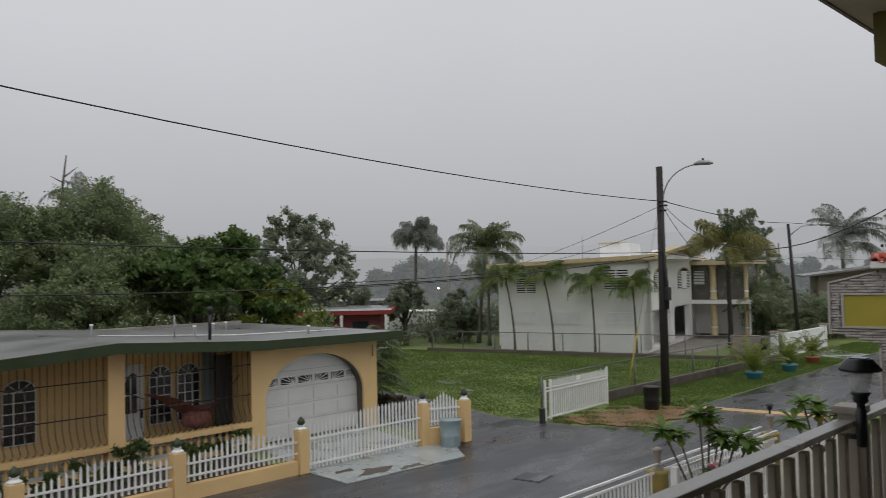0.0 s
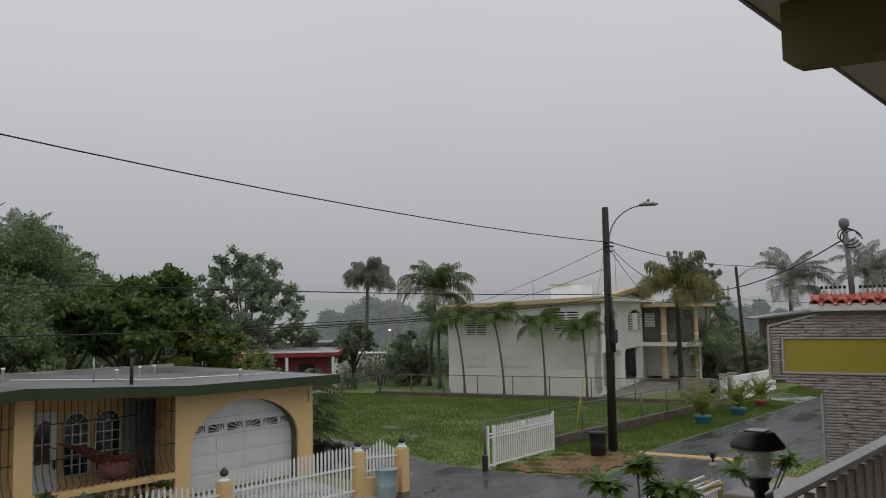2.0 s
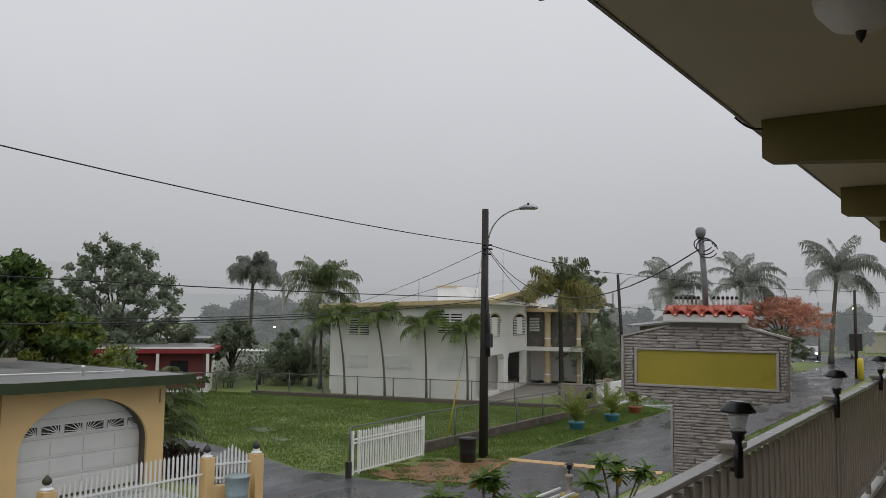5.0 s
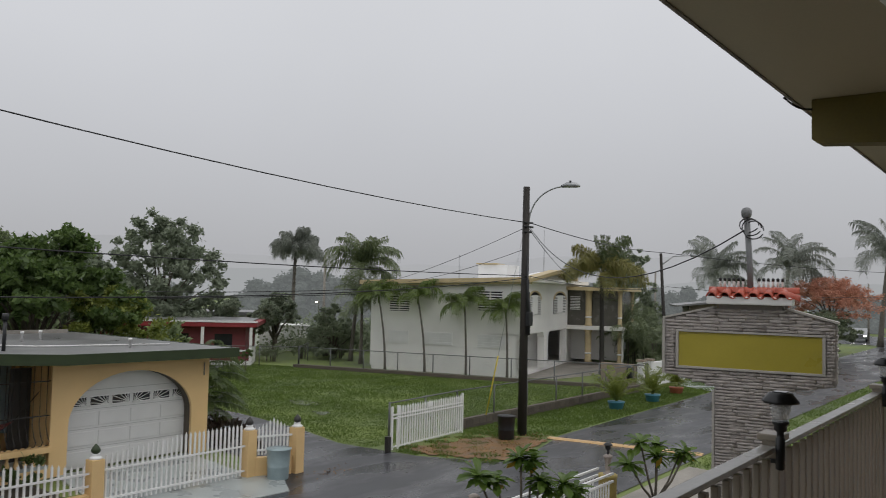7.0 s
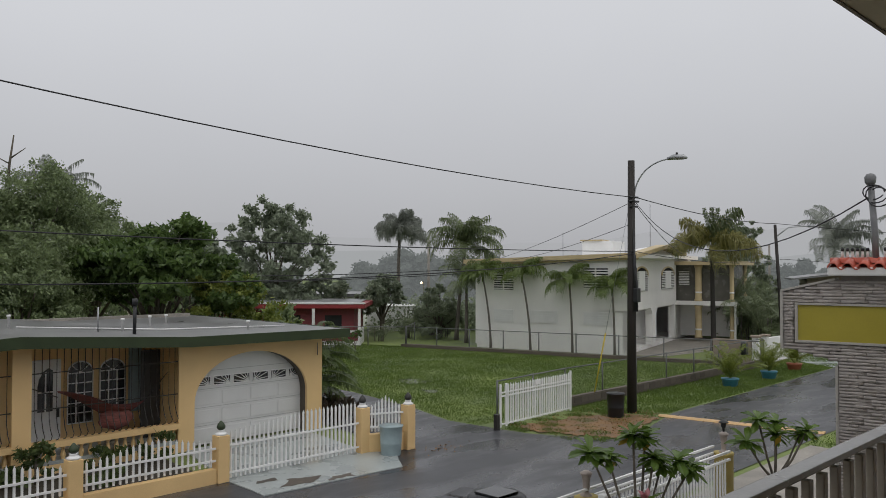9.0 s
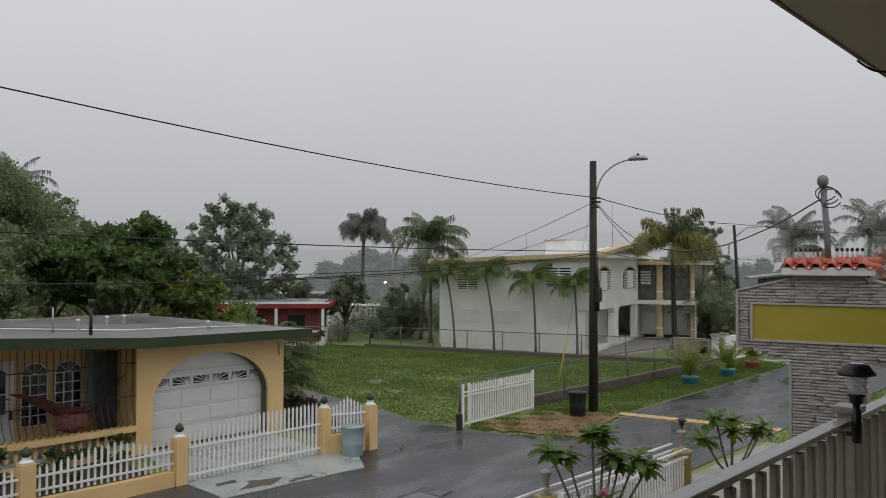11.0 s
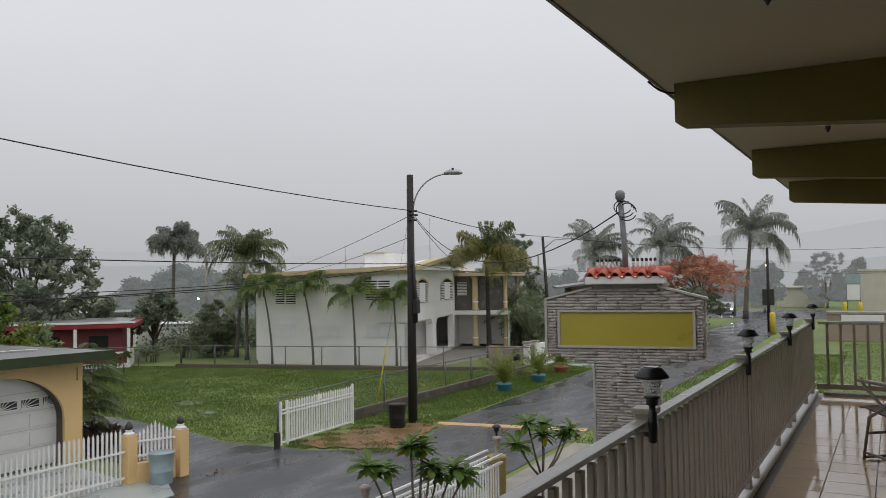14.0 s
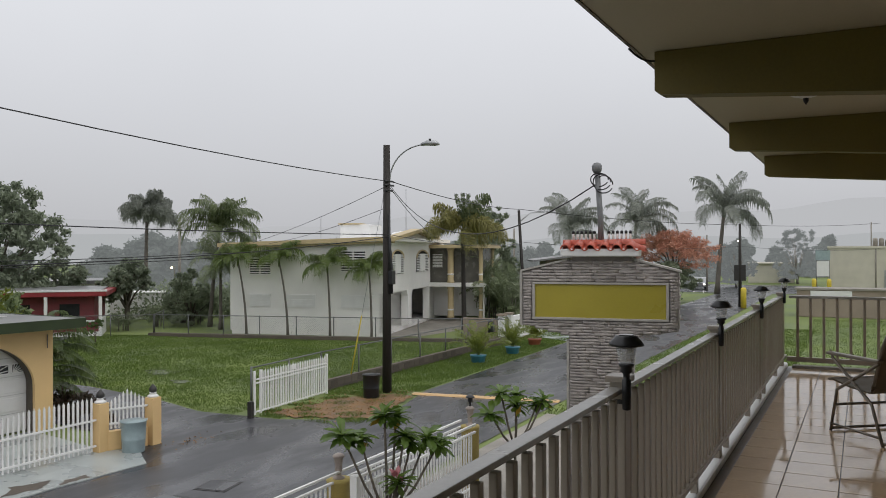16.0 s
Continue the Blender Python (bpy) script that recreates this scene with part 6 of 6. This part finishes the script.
for i, (x, y, ln) in enumerate(((46.8, 19.8, 2.7), (48.6, 18.9, 2.7), (50.6, 18.2, 2.4), (52.8, 17.6, 2.4), (49.0, 21.2, 3.4), (47.6, 22.0, 3.8))):
    palm_clump("feathery green palm thicket behind the boundary wall", (x, y, 0), 34, ln, M["frond_h"], 640 + 7 * i, 0.9, 0.5, "palm thickets")
for i, (x, y, ln) in enumerate(((34.6, 38.6, 1.4), (36.6, 37.2, 1.6), (32.0, 38.2, 1.0))):
    palm_clump("low feathery palm on the lot", (x, y, 0), 22, ln, M["frond_h"], 690 + 7 * i, 0.5, 0.35, "lot palms")

# ---- trees ----
tree("tall dense tree with dark wet leaves", (6.0, 33.5, 0), 7.9, 4.0, M["leaf_e"], 45000, 0.070, 700, 12)
tree("tall dense tree with mixed green leaves", (9.6, 32.5, 0), 8.3, 3.3, M["leaf_e"], 42000, 0.070, 701, 12)
tree("tall dense tree with dark leaves", (1.5, 34.5, 0), 7.6, 4.2, M["leaf_e"], 36000, 0.075, 702, 12)
tree("dark tree beside the yellow house", (13.2, 35.5, 0), 7.6, 3.2, M["leaf_e"], 30000, 0.070, 703, 11)
tree("low bushy tree with bright leaves", (8.2, 29.5, 0), 5.2, 3.0, M["leaf_e"], 30000, 0.070, 704, 10, fill=0.15)
tree("broad tree with large dark leaves behind the roof", (13.1, 29.4, 0), 6.4, 3.5, M["leaf_b"], 22000, 0.14, 705, 17, fill=0.3, squash=0.55)
tree("bright bushy tree behind the roof", (15.0, 28.2, 0), 4.5, 2.2, M["leaf_y"], 15000, 0.093, 706, 9, fill=0.12)
tree("tree with loose open crown, paled by painted haze", (30.2, 47.2, 0), 8.9, 4.6, M["leaf_g"], 24000, 0.17, 707, 17, fill=0.22, squash=0.8, low=16)
tree("tree with loose crown, paled by painted haze", (19.5, 39.0, 0), 6.3, 3.0, M["leaf_g"], 13500, 0.130, 708, 9, fill=0.1)
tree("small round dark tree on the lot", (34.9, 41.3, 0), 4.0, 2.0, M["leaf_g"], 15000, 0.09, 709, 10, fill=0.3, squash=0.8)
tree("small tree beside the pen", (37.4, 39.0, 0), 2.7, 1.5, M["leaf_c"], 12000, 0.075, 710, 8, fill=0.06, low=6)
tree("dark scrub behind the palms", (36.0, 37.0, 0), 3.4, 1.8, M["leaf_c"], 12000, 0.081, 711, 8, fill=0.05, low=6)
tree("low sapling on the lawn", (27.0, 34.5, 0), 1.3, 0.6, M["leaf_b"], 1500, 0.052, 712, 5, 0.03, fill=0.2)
tree("green tree behind the white house, greyed by painted haze", (57.6, 26.6, 0), 8.3, 2.5, M["leaf_c"], 26000, 0.1, 715, 12, fill=0.2, low=10)
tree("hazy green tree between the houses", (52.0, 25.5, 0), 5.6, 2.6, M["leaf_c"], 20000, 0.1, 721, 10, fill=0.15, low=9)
tree("flame tree covered in orange-red blossom", (73.0, 15.2, 0), 6.3, 4.2, M["flame"], 20000, 0.085, 716, 13, fill=0.45, squash=0.55)
tree("green tree below the flame tree", (70.5, 15.0, 0), 3.6, 2.6, M["leaf_c"], 12000, 0.104, 717, 9, fill=0.12)
tree("roadside tree greyed by painted rain haze", (104.0, 14.0, 0), 5.6, 2.8, M["leaf_d"], 16000, 0.100, 718, 9, fill=0.12, low=9)
tree("tree by the white building, greyed by painted haze", (118.0, 8.0, 0), 7.4, 3.6, M["leaf_d"], 16000, 0.100, 719, 9, fill=0.12, low=9)

for i, (x, y, h) in enumerate(((17.2, 27.5, 2.9), (19.0, 30.0, 3.2), (21.2, 33.0, 3.1), (23.5, 36.6, 2.9), (20.3, 31.6, 3.3))):
    b = thing("garden_shrub", "bright leafy shrub behind the yellow house", "shrub", (x, y, 0), group="lot shrubs")
    crown(b, [(0, 0, h * 0.6, 0.9, h * 0.38), (0.7, 0.5, h * 0.45, 0.7, h * 0.4), (-0.6, -0.5, h * 0.45, 0.7, h * 0.4)], 1800, 0.12, M["leaf_y" if i % 2 else "leaf_e"], 170 + i, "foliage", hollow=0.3)
    part("stem", Tube([(0, 0, -0.02), (0.02, 0, h * 0.6)], 0.05, 6), M["bark"], b)
sn = solid("dead_branch", tube(tube(Tube([(9.0, 33.2, 6.0), (9.05, 33.2, 8.4), (9.2, 33.2, 9.6)], [0.07, 0.05, 0.025], 6), [(9.08, 33.2, 8.7), (9.6, 33.1, 9.15)], [0.035, 0.012], 5), [(9.06, 33.2, 8.5), (8.6, 33.3, 8.75)], [0.03, 0.012], 5), M["bark"], "bare dead branch above the tree tops", "branch")

# ---- farther buildings ----
def small_house(name, label, at, rz, L, D, H, wall, roof_m, over=0.5, rh=0.25, blank=False):
    t = thing(name, label, "house", at, rz)
    part("wall", Box(0, L, 0, D, 0, H), wall, t)
    part("roof", Box(-over, L + over, -over, D + over, H, H + rh, bevel=0.02), roof_m, t)
    n = 0 if blank else max(2, int(L / 2.2))
    for i in range(n):
        x = L * (i + 0.5) / n
        w = part("window", Box(x - 0.5, x + 0.5, -0.05, -0.004, H * 0.35, H * 0.8), M["pane"], t)
        part("sill", Box(x - 0.6, x + 0.6, -0.1, -0.052, H * 0.32, H * 0.35), M["white"], w)
    return t


rh_ = small_house("red_roof_house", "low maroon house with a bright red roof edge and white posts", (22.5, 44.5, 0), -45, 9.8, 6.0, 2.15, M["maroon"], M["redroof"], 0.7)
part("porch_wall", Box(7.5, 10.2, -0.67, -0.57, 0.25, 0.75), M["maroon"], rh_)
part("porch_base", Box(7.5, 10.25, -0.69, -0.55, 0.0, 0.25), M["white"], rh_)
part("end_wall", Box(10.16, 10.24, -0.55, 2.0, 0.0, 0.95), M["white"], rh_)
for x in (0.3, 2.6, 4.8, 7.4, 10.1):
    part("porch_post", Box(x, x + 0.16, -0.68, -0.52, 0, 2.15), M["white"], rh_)
part("roof_lip", Box(-0.72, 10.52, -0.72, -0.5, 2.41, 2.5), M["white"], rh_)
part("porch_rail", Box(0.3, 10.2, -0.7, -0.54, 0.75, 0.86), M["white"], rh_)
part("roof_top", Box(-0.5, 10.1, -0.5, 6.4, 2.4, 2.46), M["roof"], rh_)
small_house("white_shed", "small plain white shed behind the lot's trees", (36.4, 44.6, 0), -44, 3.4, 2.5, 1.75, M["white"], M["white"], 0.1, 0.08, blank=True)
small_house("far_house", "far pale house between trees", (34.5, 52.0, 0), -45, 6.0, 5.0, 2.3, M["white"], M["roof"])
small_house("far_house", "far pale house with grey roof", (18.5, 54.0, 0), -40, 12.0, 6.0, 2.9, M["cream"], M["roof"])
gr = small_house("grey_roof_house", "brownish house with a sloping grey roof behind the trees", (53.8, 20.3, 0), -65, 4.2, 6.0, 3.7, M["taupe"], M["taupe"], 0.02, rh=0.1, blank=True)
part("sloping_roof", prism([(-1.0, 3.78), (5.0, 4.5), (5.0, 4.62), (-1.0, 3.9)], -0.9, 6.5), M["roof"], gr)
part("gable_wall", prism([(0.0, 3.8), (4.2, 3.8), (4.2, 4.38), (0.0, 3.88)], 0.0, 0.2), M["taupe"], gr)
fb = small_house("far_building", "long cream commercial building across the cross street", (97.0, 3.5, 0), -88, 18.0, 10.0, 4.75, M["cream"], M["cream"], 0.1, blank=True)
small_house("far_house", "small white house by the cross street", (120.0, 14.5, 0), -85, 6.0, 6.0, 2.6, M["cream"], M["cream"], 0.3, blank=True)
for x, h, w in ((4.6, 0.9, 0.25), (5.2, 0.9, 0.25), (5.8, 0.8, 0.25), (8.6, 1.1, 0.5), (11.5, 0.7, 0.6)):
    part("roof_tank", lathe([(w, 5.0), (w, 5.0 + h * 0.8), (w * 0.6, 5.0 + h), (0, 5.0 + h)], 12, (x, 1.2, 0)), M["oldconc"], fb)
for x, h in ((4.2, 2.6), (9.4, 1.8)):
    part("antenna", Tube([(x, 0.8, 4.9), (x, 0.8, 5.0 + h)], 0.06, 6), M["oldconc"], fb)
part("wall_pipe", Tube([(4.6, -0.06, 0.0), (4.6, -0.06, 4.7)], 0.07, 6), M["oldconc"], fb)
part("shutter", Box(5.4, 9.2, -0.08, -0.004, 0.1, 2.4), M["galv"], fb, "grey roller shutter")
bs = thing("roadside_sign", "faded blue and white hoarding on steel posts", "sign", (93.5, 4.6, 0), -88)
for x in (0.1, 1.3):
    part("post", Tube([(x, 0, -0.05), (x, 0, 4.6)], 0.05, 6), M["fencepost"], bs)
part("upper_board", Box(0.0, 1.4, -0.08, -0.02, 3.5, 4.6), M["bluegrey"], bs, "faded blue board")
part("lower_board", Box(0.1, 1.3, -0.08, -0.02, 1.8, 3.4), M["white"], bs, "pale grey board")
lw = thing("roadside_shed", "low grey-brown block structure beyond the lawn", "shed", (60.0, 4.2, 0), -90)
part("wall", Box(0, 9.5, 0, 2.2, 0, 1.85), M["taupe"], lw)
part("coping", Box(-0.1, 9.6, -0.1, 2.3, 1.85, 1.97), M["oldconc"], lw)
part("white_panel", Box(0.87, 3.43, -0.06, -0.004, 1.36, 1.8), M["white"], lw)
for i in range(5):
    part("panel_slat", Box(0.9, 3.4, -0.075, -0.058, 1.39 + 0.085 * i, 1.44 + 0.085 * i), M["white"], lw)
for x, y in ((66.5, 8.5), (90.5, 4.6), (90.5, 3.2)):
    solid("yellow_bollard", lathe([(0.22, 0), (0.22, 1.5), (0.15, 1.62), (0, 1.65)], 12, (x, y, 0)), M["guy"], "yellow painted concrete bollard by the street", "bollard", "bollards")


def car(at, rz, m, label):
    t = thing("parked_car", label, "car", at, rz, "far cars")
    prof = [(-2.1, 0.35), (-2.15, 0.8), (-1.5, 0.9), (-0.9, 1.42), (0.8, 1.42), (1.4, 0.95), (2.1, 0.85), (2.15, 0.35)]
    part("body", prism(prof, -0.85, 0.85), m, t)
    part("glazing", prism([(-1.35, 0.93), (-0.85, 1.36), (0.75, 1.36), (1.25, 0.97)], -0.86, 0.86), M["pane"], t)
    for x in (-1.35, 1.35):
        for y in (-0.8, 0.62):
            part("wheel", Tube([(x, y, 0.33), (x, y + 0.18, 0.33)], 0.33, 14), M["black"], t)
    for y in (-0.6, 0.6):
        part("headlight", Box(-2.19, -2.14, y - 0.12, y + 0.12, 0.62, 0.76), M["headlamp"], t, "lit headlight")
    return t


car((97.5, 17.3, 0), 8, M["galv"], "grey car with lit headlights on the cross street")
car((103.5, 1.0, 0), 85, M["white"], "white car by the commercial building")

# lit street lamps seen in the distance
for x, y, z in ((60, 29.5, 6.1), (92, 12.2, 5.5), (46, 49, 3.2)):
    sl = thing("lit_street_lamp", "far street lamp glowing orange in the rain", "street lamp", (x, y, 0), group="lit lamps")
    part("post", Tube([(0.3, 0, -0.05), (0.3, 0, z + 0.2), (0.0, 0, z + 0.14)], 0.03, 6), M["oldconc"], sl)
    part("bulb", lathe([(0.02, 0), (0.09, 0.05), (0.09, 0.12), (0, 0.16)], 10, (0, 0, z)), M["lampon"], sl)


# ---- far woods and hills ----
def woods(name, a, b, n, h, depth, leaves, size, seed, label):
    rng = np.random.default_rng(seed)
    s = rng.random(n)
    px, py = a[0] + (b[0] - a[0]) * s, a[1] + (b[1] - a[1]) * s
    tree_ = np.floor(s * 34)
    hh = h * (0.35 + 0.65 * np.abs(np.sin(tree_ * 12.9 + seed))) * (1 - 0.45 * (2 * (s * 34 - tree_) - 1) ** 2)
    c = np.stack([px + rng.normal(0, depth, n), py + rng.normal(0, depth, n), hh * rng.random(n) ** 0.6], 1)
    v, f = cards(c, None, size, rng, 0.6)
    tagged(new(name, leaf_mesh(name, v, f, leaves)), label, "woods", kind="stuff")


def far_canopy(a, b, trees, h, depth, seed, label):
    """A far line of trees, each a heap of rough rounded leaf masses with ragged twigs."""
    rng = np.random.default_rng(seed)
    bm = bmesh.new()
    bmesh.ops.create_icosphere(bm, subdivisions=3, radius=1.0)
    unit = np.array([p.co[:] for p in bm.verts])
    tri = np.array([[p.index for p in q.verts] for q in bm.faces])
    bm.free()
    vs, fs, twigs, k = [], [], [], 0
    for i in range(trees):
        s = (i + rng.random()) / trees
        x, y = a[0] + (b[0] - a[0]) * s + rng.normal(0, depth), a[1] + (b[1] - a[1]) * s + rng.normal(0, depth)
        top = h * rng.uniform(0.5, 1.0)
        w = top * rng.uniform(0.36, 0.5)
        for j in range(11):
            q = j / 10
            r = w * rng.uniform(0.42, 0.62) * (1.05 - 0.35 * q)
            cx, cy, cz = x + rng.normal(0, w * 0.5 * (1 - 0.75 * q)), y + rng.normal(0, w * 0.5 * (1 - 0.75 * q)), max(r * 0.5, top * (0.12 + 0.88 * q) - r * 0.8)
            rough = 1 + 0.16 * rng.normal(size=(len(unit), 1))
            vs.append(unit * rough * (r, r, r * 0.85) + (cx, cy, cz))
            fs.append(tri + k)
            k += len(unit)
            d = rng.normal(size=(90, 3))
            d /= np.linalg.norm(d, axis=1, keepdims=True)
            twigs.append(d * r * rng.uniform(0.95, 1.25, (90, 1)) + (cx, cy, cz))
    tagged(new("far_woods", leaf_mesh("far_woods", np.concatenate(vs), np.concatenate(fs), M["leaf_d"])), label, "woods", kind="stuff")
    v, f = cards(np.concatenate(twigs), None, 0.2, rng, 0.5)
    tagged(new("far_twigs", leaf_mesh("far_twigs", v, f, M["leaf_d"])), "leafy twigs of the far woods, greyed by painted haze", "woods", kind="stuff")


far_canopy((-40, 75), (30, 78), 20, 7.5, 2.5, 1, "far woods greyed by painted rain haze")
far_canopy((20, 85), (75, 60), 46, 6.6, 3.0, 2, "far woods greyed by painted rain haze")
far_canopy((70, 55), (125, 22), 46, 6.0, 3.0, 3, "far woods greyed by painted rain haze")
far_canopy((150, 30), (150, -60), 32, 7.5, 3.0, 4, "far woods greyed by painted rain haze")
woods("scrub_left", (-14, 39), (22, 41), 26000, 5.5, 1.6, M["leaf_e"], 0.13, 5, "dark scrub behind the trees")
woods("scrub_mid", (38, 44), (50, 34), 12000, 2.6, 1.2, M["leaf_c"], 0.12, 6, "scrub behind the lot, greyed by painted haze")
woods("scrub_right", (50, 24), (68, 15.5), 14000, 3.0, 1.0, M["leaf_c"], 0.12, 7, "scrub along the street, greyed by painted haze")


def hills(name, r, base, amp, col, seed):
    bm = bmesh.new()
    prev = None
    for i in range(121):
        a = radians(-50 + 210 * i / 120)
        h = base + amp * (0.5 * math.sin(a * 5 + seed) + 0.3 * math.sin(a * 11 + 2 * seed) + 0.15 * math.sin(a * 37 + seed))
        p = bm.verts.new((r * math.cos(a), r * math.sin(a), -5)), bm.verts.new((r * math.cos(a), r * math.sin(a), h))
        if prev:
            bm.faces.new((prev[0], p[0], p[1], prev[1]))
        prev = p
    # the hills' haze is an even grey glow over a black base
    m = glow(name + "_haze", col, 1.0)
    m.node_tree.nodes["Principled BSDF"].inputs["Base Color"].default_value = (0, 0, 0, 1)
    solid(name, bm, m, "faint hills with rain haze painted into their grey", "hills", kind="structure")


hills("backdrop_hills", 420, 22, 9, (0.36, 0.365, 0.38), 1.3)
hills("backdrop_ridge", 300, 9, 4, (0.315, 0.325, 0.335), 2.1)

# ---- floor tiles of the balcony, last ----
tm = mesh_of("tile", Box(-0.162, 0.162, -0.162, 0.162, -0.012, 0.0, bevel=0.0025), M["tile"])
for i in range(24):
    for j in range(12):
        x, y = 2.4 + 0.33 * i, 0.735 - 0.33 * j
        if x < 10.2:
            piece("tile", tm, fl, pose(x, y, FZ))
